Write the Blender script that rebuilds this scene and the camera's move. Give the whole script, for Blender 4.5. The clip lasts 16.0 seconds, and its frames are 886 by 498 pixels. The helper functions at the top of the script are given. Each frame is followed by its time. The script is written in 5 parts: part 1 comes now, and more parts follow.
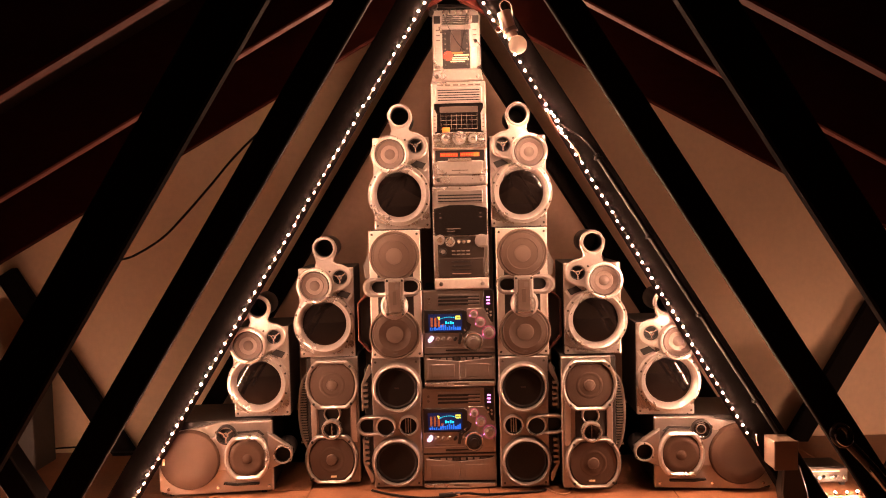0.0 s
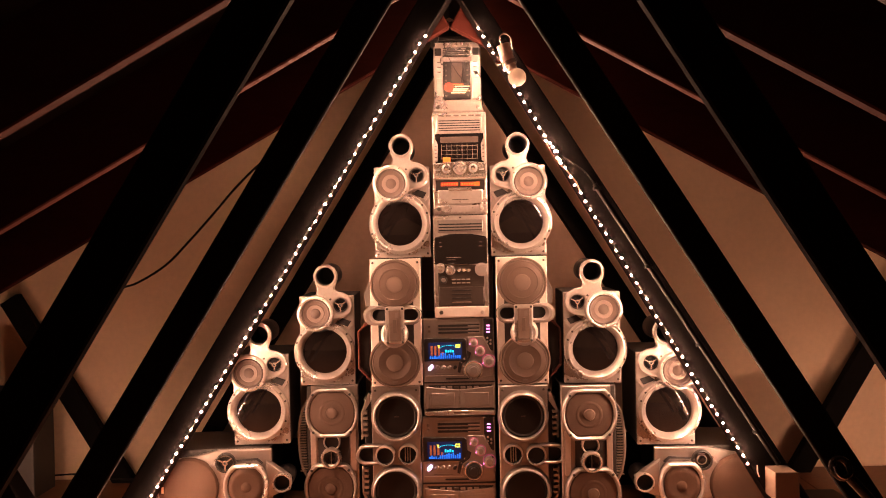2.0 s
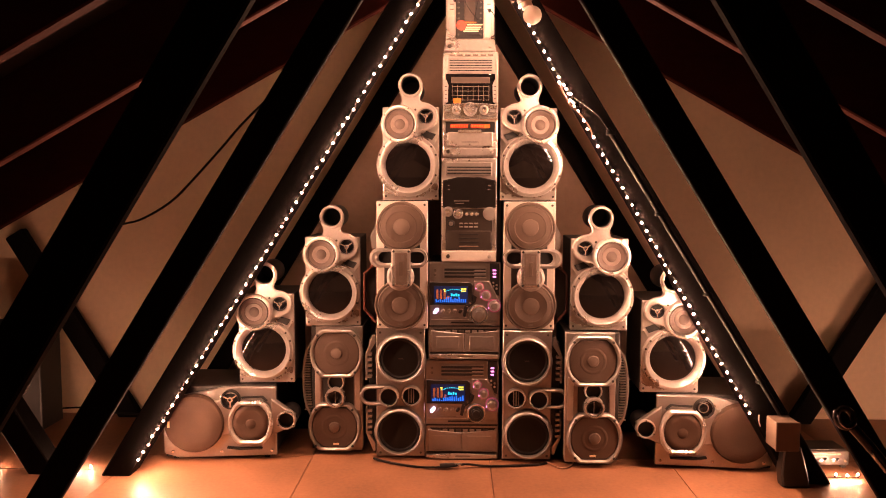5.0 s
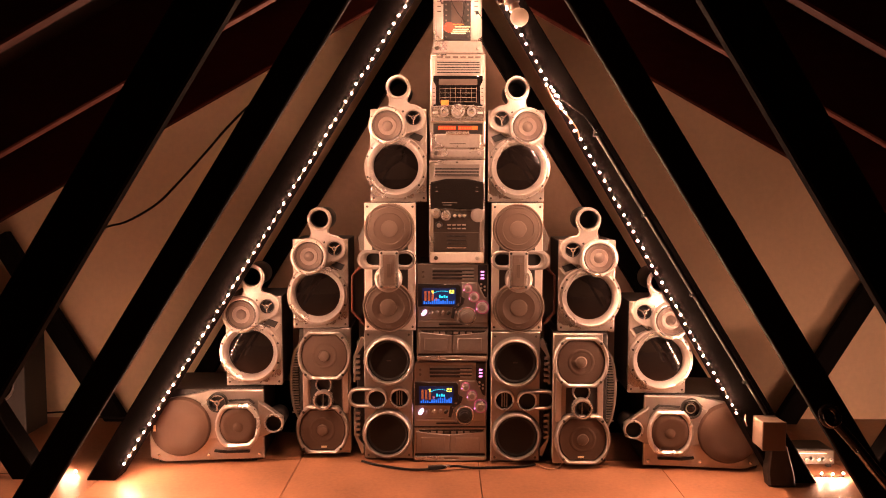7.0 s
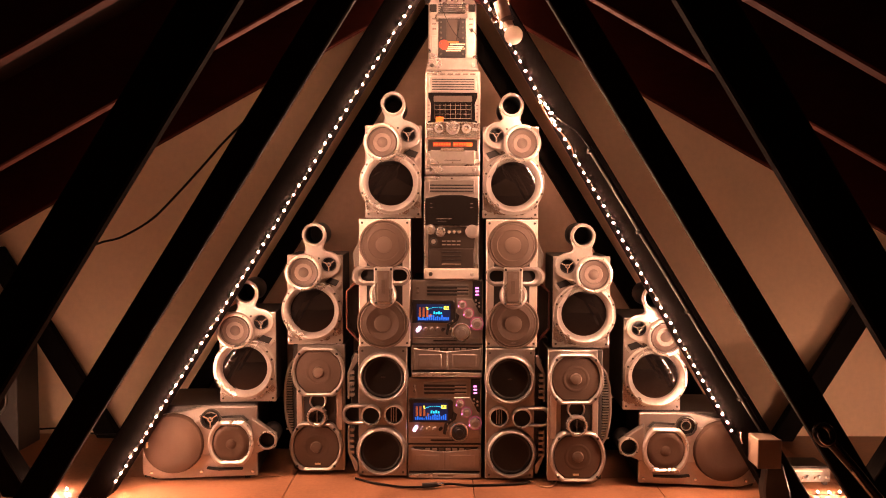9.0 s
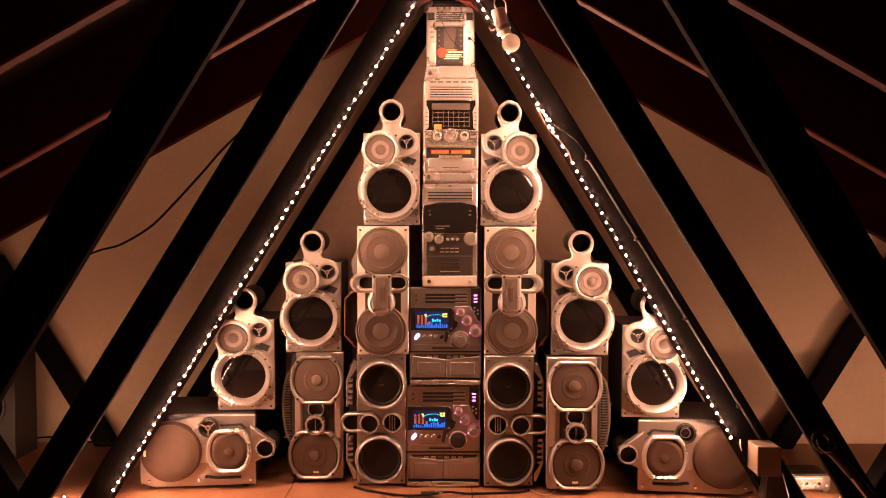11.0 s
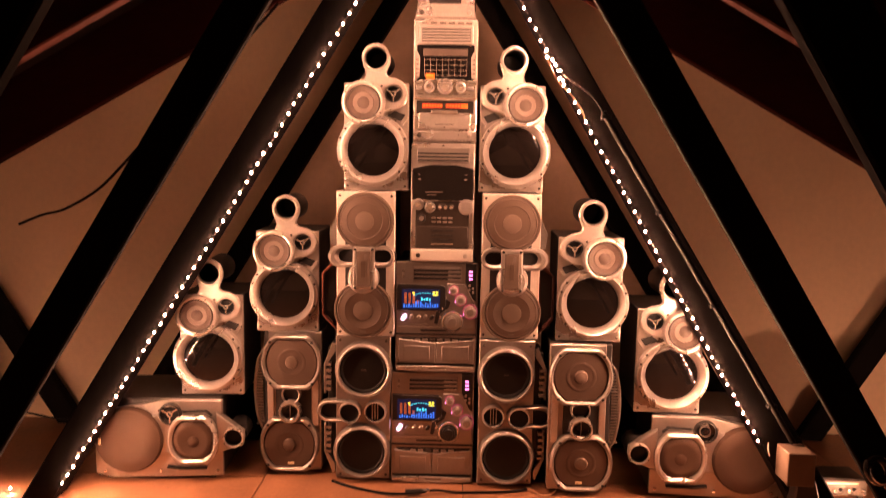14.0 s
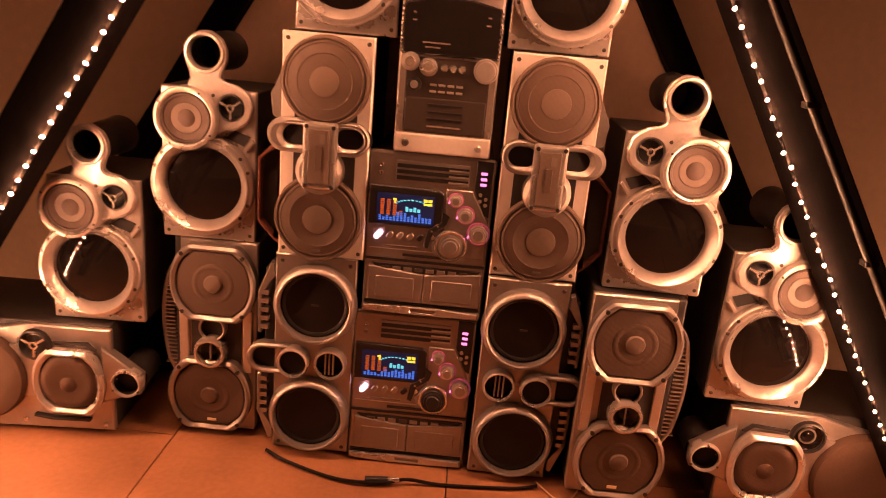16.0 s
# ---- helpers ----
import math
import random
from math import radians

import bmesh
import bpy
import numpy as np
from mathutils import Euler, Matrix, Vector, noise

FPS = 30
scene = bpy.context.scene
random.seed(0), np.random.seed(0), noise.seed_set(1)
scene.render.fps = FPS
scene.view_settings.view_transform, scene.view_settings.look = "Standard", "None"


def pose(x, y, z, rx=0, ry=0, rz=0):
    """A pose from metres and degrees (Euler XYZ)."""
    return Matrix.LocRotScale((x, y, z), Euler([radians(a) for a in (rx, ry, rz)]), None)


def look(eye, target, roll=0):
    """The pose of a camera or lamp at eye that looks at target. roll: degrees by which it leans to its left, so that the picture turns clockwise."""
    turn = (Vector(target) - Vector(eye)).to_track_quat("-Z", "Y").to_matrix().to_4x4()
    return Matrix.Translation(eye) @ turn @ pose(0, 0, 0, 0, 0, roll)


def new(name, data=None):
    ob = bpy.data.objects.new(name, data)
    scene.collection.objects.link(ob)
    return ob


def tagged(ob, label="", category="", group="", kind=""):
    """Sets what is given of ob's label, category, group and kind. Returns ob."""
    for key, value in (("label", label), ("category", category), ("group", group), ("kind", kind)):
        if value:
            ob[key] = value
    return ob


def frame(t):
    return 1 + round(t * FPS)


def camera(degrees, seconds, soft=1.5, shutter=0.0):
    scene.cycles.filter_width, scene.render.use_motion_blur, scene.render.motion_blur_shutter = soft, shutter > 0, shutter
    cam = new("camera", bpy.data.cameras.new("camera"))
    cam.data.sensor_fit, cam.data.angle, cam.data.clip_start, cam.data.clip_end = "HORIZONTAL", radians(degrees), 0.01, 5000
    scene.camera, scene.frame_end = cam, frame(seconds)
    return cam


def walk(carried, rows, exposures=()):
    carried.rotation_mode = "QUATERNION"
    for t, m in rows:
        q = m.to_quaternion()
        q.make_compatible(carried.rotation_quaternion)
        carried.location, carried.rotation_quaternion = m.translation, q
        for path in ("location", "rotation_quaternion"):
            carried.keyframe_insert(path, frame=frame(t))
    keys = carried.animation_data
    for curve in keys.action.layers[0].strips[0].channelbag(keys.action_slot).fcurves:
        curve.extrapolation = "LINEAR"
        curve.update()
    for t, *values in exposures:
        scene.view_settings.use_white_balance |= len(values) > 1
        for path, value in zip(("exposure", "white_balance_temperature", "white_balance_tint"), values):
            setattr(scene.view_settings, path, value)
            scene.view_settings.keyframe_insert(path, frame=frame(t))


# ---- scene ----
cam = camera(63.6, 16.0, soft=1.0, shutter=0.4)
PATH = [
    (0, (0.017, 0.114, 1.016), (0.005, 2.112, 0.926), -1.4),
    (0.5, (0.013, 0.115, 1.019), (0.009, 2.114, 0.941), -1.1),
    (1, (0.025, 0.103, 1.025), (0.022, 2.102, 0.962), -1.3),
    (1.5, (0.03, 0.106, 1.028), (0.019, 2.106, 0.992), -1.3),
    (2, (0.033, 0.097, 1.031), (0.01, 2.096, 1.01), -1.2),
    (2.5, (0.025, 0.101, 1.028), (-0.01, 2.101, 1.02), -1.2),
    (3, (0.03, 0.101, 1.02), (-0.023, 2.1, 1.018), -1.2),
    (3.5, (0.029, 0.107, 1.01), (-0.036, 2.106, 0.99), -0.4),
    (4, (0.022, 0.116, 1.008), (-0.029, 2.11, 0.871), 0.1),
    (4.5, (0.022, 0.123, 1.006), (-0.022, 2.116, 0.847), 0.2),
    (7, (0.024, 0.122, 0.994), (0.019, 2.116, 0.847), 0.1),
    (7.5, (0.029, 0.124, 0.998), (0.025, 2.119, 0.856), 0.3),
    (8, (0.023, 0.126, 1.003), (0.027, 2.121, 0.866), 0.3),
    (8.5, (0.03, 0.124, 1.001), (0.032, 2.12, 0.877), 0.3),
    (9, (0.037, 0.123, 1.002), (0.037, 2.12, 0.894), 0.2),
    (11.5, (0.043, 0.123, 0.996), (0.043, 2.121, 0.911), 0.1),
    (12, (0.036, 0.114, 0.993), (0.035, 2.113, 0.908), 0.1),
    (12.5, (0.064, 0.086, 1.005), (0.056, 2.085, 0.922), 0.1),
    (13, (0.068, 0.223, 0.995), (0.059, 2.223, 0.946), 0.1),
    (13.5, (0.076, 0.384, 1.003), (0.057, 2.383, 0.988), 0.4),
    (14, (0.11, 0.461, 1.064), (0.077, 2.447, 0.825), 0.9),
    (14.5, (0.104, 0.515, 1.078), (0.05, 2.484, 0.731), 0.9),
    (15, (0.11, 0.737, 1.04), (0.035, 2.695, 0.637), 2.8),
    (15.5, (0.131, 1.058, 0.997), (0.028, 2.995, 0.509), 5.2),
    (16, (0.125, 1.259, 0.999), (0.081, 3.171, 0.413), 5.3),
]
EXPOSURES = [(0.0, 0.22, 6100, 5), (3.0, 0.28, 5950, 3), (4.5, 0.16, 6200, 6), (12.5, 0.26, 6200, 7), (13.5, 0.28, 6600, 11), (14.5, -0.14, 7400, 21), (15.5, -0.22, 8200, 28), (16.0, -0.26, 8800, 30)]
walk(cam, [(t, look(eye, target, roll)) for t, eye, target, roll in PATH], EXPOSURES)

# ---------------------------------------------------------------- world and light
BULB_POWER = 4300.0
world = bpy.data.worlds.new("night")
scene.world = world
world.use_nodes = True
world.node_tree.nodes["Background"].inputs[0].default_value = (0.010, 0.007, 0.006, 1)
world.node_tree.nodes["Background"].inputs[1].default_value = 0.25


# ---------------------------------------------------------------- materials
def mat(name, color, rough=0.5, metal=0.0, vary=0.15, scale=8.0, fine=60.0, bump=0.05, coat=0.0, spread=0.12, stretch=(1, 1, 1), per_object=0.0):
    """Procedural surface: colour varied at two scales, roughness varied, fine relief."""
    m = bpy.data.materials.new(name)
    m.use_nodes = True
    nt = m.node_tree
    b = nt.nodes["Principled BSDF"]
    tc = nt.nodes.new("ShaderNodeTexCoord")
    mp = nt.nodes.new("ShaderNodeMapping")
    mp.inputs["Scale"].default_value = stretch
    nt.links.new(tc.outputs["Object"], mp.inputs[0])
    big = nt.nodes.new("ShaderNodeTexNoise")
    big.inputs["Scale"].default_value, big.inputs["Detail"].default_value = scale, 6
    small = nt.nodes.new("ShaderNodeTexNoise")
    small.inputs["Scale"].default_value, small.inputs["Detail"].default_value = fine, 4
    for n in (big, small):
        nt.links.new(mp.outputs[0], n.inputs["Vector"])
    both = nt.nodes.new("ShaderNodeMath")
    both.operation = "MULTIPLY_ADD"
    both.inputs[1].default_value = 0.45
    nt.links.new(small.outputs["Fac"], both.inputs[0])
    nt.links.new(big.outputs["Fac"], both.inputs[2])
    ramp = nt.nodes.new("ShaderNodeMapRange")
    ramp.inputs["From Min"].default_value, ramp.inputs["From Max"].default_value = 0.45, 1.0
    ramp.inputs["To Min"].default_value, ramp.inputs["To Max"].default_value = 1 - vary, 1 + vary
    nt.links.new(both.outputs[0], ramp.inputs["Value"])
    val = ramp.outputs[0]
    if per_object:
        info = nt.nodes.new("ShaderNodeObjectInfo")
        r2 = nt.nodes.new("ShaderNodeMapRange")
        r2.inputs["To Min"].default_value, r2.inputs["To Max"].default_value = 1 - per_object, 1 + per_object
        nt.links.new(info.outputs["Random"], r2.inputs["Value"])
        mul = nt.nodes.new("ShaderNodeMath")
        mul.operation = "MULTIPLY"
        nt.links.new(val, mul.inputs[0])
        nt.links.new(r2.outputs[0], mul.inputs[1])
        val = mul.outputs[0]
    mix = nt.nodes.new("ShaderNodeVectorMath")
    mix.operation = "SCALE"
    mix.inputs[0].default_value = color
    nt.links.new(val, mix.inputs["Scale"])
    nt.links.new(mix.outputs[0], b.inputs["Base Color"])
    rr = nt.nodes.new("ShaderNodeMapRange")
    rr.inputs["To Min"].default_value, rr.inputs["To Max"].default_value = max(0.03, rough - spread), min(1, rough + spread)
    nt.links.new(big.outputs["Fac"], rr.inputs["Value"])
    nt.links.new(rr.outputs[0], b.inputs["Roughness"])
    b.inputs["Metallic"].default_value = metal
    b.inputs["Coat Weight"].default_value = coat
    if bump:
        bp = nt.nodes.new("ShaderNodeBump")
        bp.inputs["Strength"].default_value, bp.inputs["Distance"].default_value = bump, 0.002
        nt.links.new(small.outputs["Fac"], bp.inputs["Height"])
        nt.links.new(bp.outputs[0], b.inputs["Normal"])
    return m


def glow(name, color, strength):
    m = bpy.data.materials.new(name)
    m.use_nodes = True
    b = m.node_tree.nodes["Principled BSDF"]
    b.inputs["Base Color"].default_value = (*[c * 0.5 for c in color], 1)
    b.inputs["Emission Color"].default_value = (*color, 1)
    b.inputs["Emission Strength"].default_value = strength
    return m


def mesh_cloth(name, color):
    """Perforated metal or cloth grille: a fine regular dot relief."""
    m = mat(name, color, 0.55, 0.0, 0.12, 12, 300, 0.0)
    nt = m.node_tree
    v = nt.nodes.new("ShaderNodeTexVoronoi")
    v.inputs["Scale"].default_value = 420
    v.inputs["Randomness"].default_value = 0.15
    tc = next(n for n in nt.nodes if n.type == "TEX_COORD")
    nt.links.new(tc.outputs["Object"], v.inputs["Vector"])
    bp = nt.nodes.new("ShaderNodeBump")
    bp.inputs["Strength"].default_value, bp.inputs["Distance"].default_value = 0.5, 0.001
    nt.links.new(v.outputs["Distance"], bp.inputs["Height"])
    nt.links.new(bp.outputs[0], nt.nodes["Principled BSDF"].inputs["Normal"])
    return m


SILVER = mat("silver_paint", (0.57, 0.53, 0.50), 0.29, 0.74, 0.16, 7, 140, 0.05)
SILVER_DULL = mat("dull_silver_paint", (0.355, 0.325, 0.305), 0.33, 0.74, 0.12, 9, 120, 0.04)
PALE_SILVER = mat("pale_silver_paint", (0.74, 0.69, 0.64), 0.36, 0.25, 0.10, 9, 120, 0.04)
CHROME = mat("bright_trim", (0.86, 0.83, 0.78), 0.16, 0.9, 0.06, 20, 90, 0.02)
CABINET = mat("black_vinyl", (0.022, 0.020, 0.019), 0.5, 0, 0.3, 10, 150, 0.15)
BLACK = mat("black_plastic", (0.014, 0.013, 0.013), 0.38, 0, 0.25, 15, 150, 0.06)
GLOSS = mat("glossy_black_dish", (0.007, 0.0055, 0.005), 0.06, 0, 0.2, 4, 40, 0.0, spread=0.01)
MATT_CONE = mat("matt_black_cone", (0.013, 0.0115, 0.011), 0.42, 0, 0.2, 12, 120, 0.04)
MATT_CONE.node_tree.nodes["Principled BSDF"].inputs["Specular IOR Level"].default_value = 0.25
# Near-black colour painted in for shade inside ports and slots; also the floor base.
RECESS_SHADE = mat("recess_shade", (0.008, 0.007, 0.007), 0.8, 0, 0.2)
GRILLE = mesh_cloth("woven_grille", (0.082, 0.052, 0.037))
GRILLE_BROWN = mesh_cloth("brown_woven_grille", (0.070, 0.043, 0.030))
GRILLE_BROWN.node_tree.nodes["Principled BSDF"].inputs["Specular IOR Level"].default_value = 0.15
GRILLE_CAP = mesh_cloth("grille_over_dust_cap", (0.125, 0.088, 0.068))
CONE = mat("paper_cone", (0.072, 0.050, 0.041), 0.6, 0, 0.12, 25, 160, 0.1)
CONE_RING = mat("cone_ring", (0.145, 0.112, 0.096), 0.5, 0, 0.10, 25, 160, 0.05)
RUBBER = mat("rubber_surround", (0.050, 0.035, 0.029), 0.55, 0, 0.15)
WINDOW = mat("smoked_window", (0.008, 0.007, 0.007), 0.06, 0, 0.2, 4, 60, 0.0, spread=0.01)
GREY = mat("grey_plastic", (0.055, 0.043, 0.036), 0.4, 0.3, 0.15, 12, 120, 0.04)
SCREW = mat("dark_screw", (0.09, 0.08, 0.07), 0.4, 0.6, 0.2)
ORANGE = mat("orange_sticker", (0.72, 0.17, 0.025), 0.5, 0, 0.08, 30)
RED = mat("red_sticker", (0.42, 0.05, 0.025), 0.5, 0, 0.08, 30)
CREAM = mat("cream_print", (0.80, 0.68, 0.45), 0.5, 0, 0.05, 30)
PRINT = mat("dark_print", (0.10, 0.08, 0.07), 0.6, 0, 0.1)
WALL = mat("cream_plaster", (0.88, 0.675, 0.475), 0.85, 0, 0.10, 2.2, 45, 0.12)
BOARD = mat("dull_brown_board", (0.46, 0.31, 0.225), 0.8, 0, 0.14, 3, 50, 0.12)
TIMBER = mat("black_stained_timber", (0.0042, 0.0036, 0.0035), 0.72, 0, 0.45, 5, 60, 0.4, stretch=(1, 1, 0.2))
TIMBER.node_tree.nodes["Principled BSDF"].inputs["Specular IOR Level"].default_value = 0.06
RAFTER = mat("red_brown_timber", (0.037, 0.0066, 0.0038), 0.75, 0, 0.35, 5, 60, 0.4, stretch=(0.3, 1, 1))
RAFTER.node_tree.nodes["Principled BSDF"].inputs["Specular IOR Level"].default_value = 0.12
BOARDS = mat("dark_roof_boards", (0.0085, 0.006, 0.0058), 0.7, 0, 0.4, 5, 60, 0.4, stretch=(1, 0.2, 1), per_object=0.25)
FLOOR = mat("worn_chipboard", (0.30, 0.142, 0.075), 0.46, 0, 0.28, 5, 70, 0.12, per_object=0.06)
CARD = mat("brown_plastic", (0.13, 0.092, 0.068), 0.5, 0, 0.10, 10)
WHITE = mat("white_plastic", (0.72, 0.62, 0.54), 0.4, 0, 0.08, 12)
CABLE = mat("black_cable", (0.0045, 0.004, 0.0038), 0.5, 0, 0.2)
CABLE.node_tree.nodes["Principled BSDF"].inputs["Specular IOR Level"].default_value = 0.2
RED_TRIM = mat("red_brown_trim", (0.10, 0.030, 0.022), 0.4, 0, 0.15)
def opal(name):
    """Milky lamp glass that lets light through."""
    m = bpy.data.materials.new(name)
    m.use_nodes = True
    nt = m.node_tree
    d, tr, mx = nt.nodes.new("ShaderNodeBsdfDiffuse"), nt.nodes.new("ShaderNodeBsdfTranslucent"), nt.nodes.new("ShaderNodeMixShader")
    d.inputs[0].default_value = tr.inputs[0].default_value = (0.48, 0.44, 0.40, 1)
    mx.inputs[0].default_value = 0.65
    nt.links.new(d.outputs[0], mx.inputs[1])
    nt.links.new(tr.outputs[0], mx.inputs[2])
    nt.links.new(mx.outputs[0], nt.nodes["Material Output"].inputs[0])
    return m


OPAL = opal("opal_glass")
WIRE = mat("thin_lamp_wire", (0.018, 0.011, 0.008), 0.6, 0, 0.1)
COPPER = mat("clear_wire", (0.45, 0.28, 0.18), 0.4, 0.3, 0.1)
BULB = glow("warm_bulb", (1.0, 0.462, 0.272), BULB_POWER)
LED = glow("magenta_led", (1.0, 0.26, 0.74), 2.2)
LED_SOFT = glow("dim_magenta_ring", (0.85, 0.20, 0.36), 0.16)
LED_WHITE = glow("pink_white_button", (1.0, 0.62, 0.9), 3.0)
BLUE = glow("blue_display", (0.006, 0.03, 0.20), 0.10)
BLUE_BAR = glow("blue_display_bar", (0.03, 0.20, 1.0), 1.1)
AMBER_BAR = glow("amber_display_bar", (0.75, 0.20, 0.05), 0.30)
CYAN = glow("cyan_display_text", (0.04, 0.62, 0.9), 1.2)
YELLOW = glow("yellow_display_text", (0.95, 0.80, 0.08), 1.3)


# ---------------------------------------------------------------- mesh builders (front faces -y, up is z)
def part(name, bm, material, parent=None, label="", smooth=False):
    bmesh.ops.recalc_face_normals(bm, faces=bm.faces[:])
    me = bpy.data.meshes.new(name)
    bm.to_mesh(me)
    bm.free()
    me.materials.append(material)
    if smooth:
        for p in me.polygons:
            p.use_smooth = True
        me.set_sharp_from_angle(angle=radians(38))
    ob = new(name, me)
    if parent is not None:
        ob.parent = parent
    if label:
        tagged(ob, label)
    return ob


def twin(ob, m, parent=None):
    """Another object on the same mesh."""
    o = new(ob.name.split(".")[0], ob.data)
    o.parent = parent if parent is not None else ob.parent
    o.matrix_basis = m
    return o


def thing(name, x, y, z, label, category, group="", kind="", turn=0.0):
    ob = new(name)
    ob.empty_display_size = 0.05
    ob.matrix_basis = pose(x, y, z, 0, 0, turn)
    return tagged(ob, label, category, group, kind)


def box(x0, x1, y0, y1, z0, z1, b=0.0, bm=None):
    bm = bm or bmesh.new()
    made = bmesh.ops.create_cube(bm, size=1)["verts"]
    for v in made:
        v.co = Vector(((x0 + x1) / 2 + v.co.x * (x1 - x0), (y0 + y1) / 2 + v.co.y * (y1 - y0), (z0 + z1) / 2 + v.co.z * (z1 - z0)))
    if b:
        edges = {e for v in made for e in v.link_edges}
        bmesh.ops.bevel(bm, geom=list(edges), offset=b, segments=2, affect="EDGES", profile=0.5)
    return bm


def lathe(profile, x=0.0, z=0.0, seg=40, bm=None, sx=1.0):
    """A profile of (radius, y) turned round an axis along y through (x, z)."""
    bm = bm or bmesh.new()
    rings = []
    for r, y in profile:
        if r < 1e-6:
            rings.append([bm.verts.new((x, y, z))])
        else:
            rings.append([bm.verts.new((x + sx * r * math.cos(2 * math.pi * i / seg), y, z + r * math.sin(2 * math.pi * i / seg))) for i in range(seg)])
    for a, c in zip(rings, rings[1:]):
        for i in range(seg):
            j = (i + 1) % seg
            if len(a) == 1 and len(c) > 1:
                bm.faces.new((a[0], c[i], c[j]))
            elif len(c) == 1 and len(a) > 1:
                bm.faces.new((a[i], a[j], c[0]))
            elif len(a) > 1:
                bm.faces.new((a[i], a[j], c[j], c[i]))
    return bm


def circle(x, z, r, n=36):
    return [(x + r * math.cos(2 * math.pi * i / n), z + r * math.sin(2 * math.pi * i / n)) for i in range(n)]


def capsule(x0, x1, z, r, n=12):
    out = [(x1 + r * math.sin(math.pi * i / n), z - r * math.cos(math.pi * i / n)) for i in range(n + 1)]
    return out + [(x0 - r * math.sin(math.pi * i / n), z + r * math.cos(math.pi * i / n)) for i in range(n + 1)]


def octagon(x, z, a, b, cut=1.38, n=72):
    """An outline flat above and below, bowed at the sides and cut off at the corners."""
    out = []
    for i in range(n):
        c, d = math.cos(2 * math.pi * i / n), math.sin(2 * math.pi * i / n)
        bow = 1 / math.hypot(c / a, d / (b * 1.22))
        out.append((bow, b / max(abs(d), 1e-6), cut / (abs(c) / a + abs(d) / b)))
    return [(x + min(q) * math.cos(2 * math.pi * i / n), z + min(q) * math.sin(2 * math.pi * i / n)) for i, q in enumerate(out)]


def blob(center, circles, k=0.02, n=96):
    """Outline of circles melted together, as seen from a middle point."""
    def dist(px, pz):
        s = sum(math.exp(-(math.hypot(px - cx, pz - cz) - r) / k) for cx, cz, r in circles)
        return -k * math.log(max(s, 1e-12))
    out = []
    for i in range(n):
        a = 2 * math.pi * i / n
        lo, hi = 0.0, 0.4
        steps = [0.003 * j for j in range(1, 100)]
        last = max([r for r in steps if dist(center[0] + r * math.cos(a), center[1] + r * math.sin(a)) < 0], default=0.01)
        out.append((center[0] + last * math.cos(a), center[1] + last * math.sin(a)))
    return out


def inset(loop, d):
    """Loop moved inwards by d (outwards where d is negative)."""
    n = len(loop)
    area = sum(loop[i][0] * loop[(i + 1) % n][1] - loop[(i + 1) % n][0] * loop[i][1] for i in range(n))
    s = 1 if area > 0 else -1
    out = []
    for i in range(n):
        (ax, az), (bx, bz), (cx, cz) = loop[i - 1], loop[i], loop[(i + 1) % n]
        u, v = Vector((bx - ax, bz - az)), Vector((cx - bx, cz - bz))
        u = u.normalized() if u.length else v.normalized()
        v = v.normalized() if v.length else u
        nrm = Vector((-(u.y + v.y), u.x + v.x))
        nrm = nrm.normalized() if nrm.length > 1e-9 else Vector((-u.y, u.x))
        f = d / max(0.5, nrm.dot(Vector((-u.y, u.x))))
        out.append((bx + s * f * nrm.x, bz + s * f * nrm.y))
    return out


def slab(outline, holes=(), front=-0.01, back=0.0, bevel=0.002, bm=None):
    """A plate of any outline, with holes through it and eased front edges."""
    bm = bm or bmesh.new()
    fronts, backs = [], []
    for k, loop in enumerate([outline, *holes]):
        d = bevel if k == 0 else -bevel
        lines = [inset(loop, d) if bevel else loop, loop, loop]
        ys = [front, front + bevel, back]
        if not bevel:
            lines, ys = lines[1:], ys[1:]
            ys[0] = front
        rows = [[bm.verts.new((x, y, z)) for x, z in line] for line, y in zip(lines, ys)]
        n = len(loop)
        for a, c in zip(rows, rows[1:]):
            for i in range(n):
                bm.faces.new((a[i], a[(i + 1) % n], c[(i + 1) % n], c[i]))
        fronts.append(rows[0])
        backs.append(rows[-1])
    for group in (fronts, backs):
        edges = []
        for row in group:
            for i in range(len(row)):
                e = bm.edges.get((row[i], row[(i + 1) % len(row)])) or bm.edges.new((row[i], row[(i + 1) % len(row)]))
                edges.append(e)
        bmesh.ops.triangle_fill(bm, use_beauty=True, use_dissolve=False, edges=edges)
    return bm


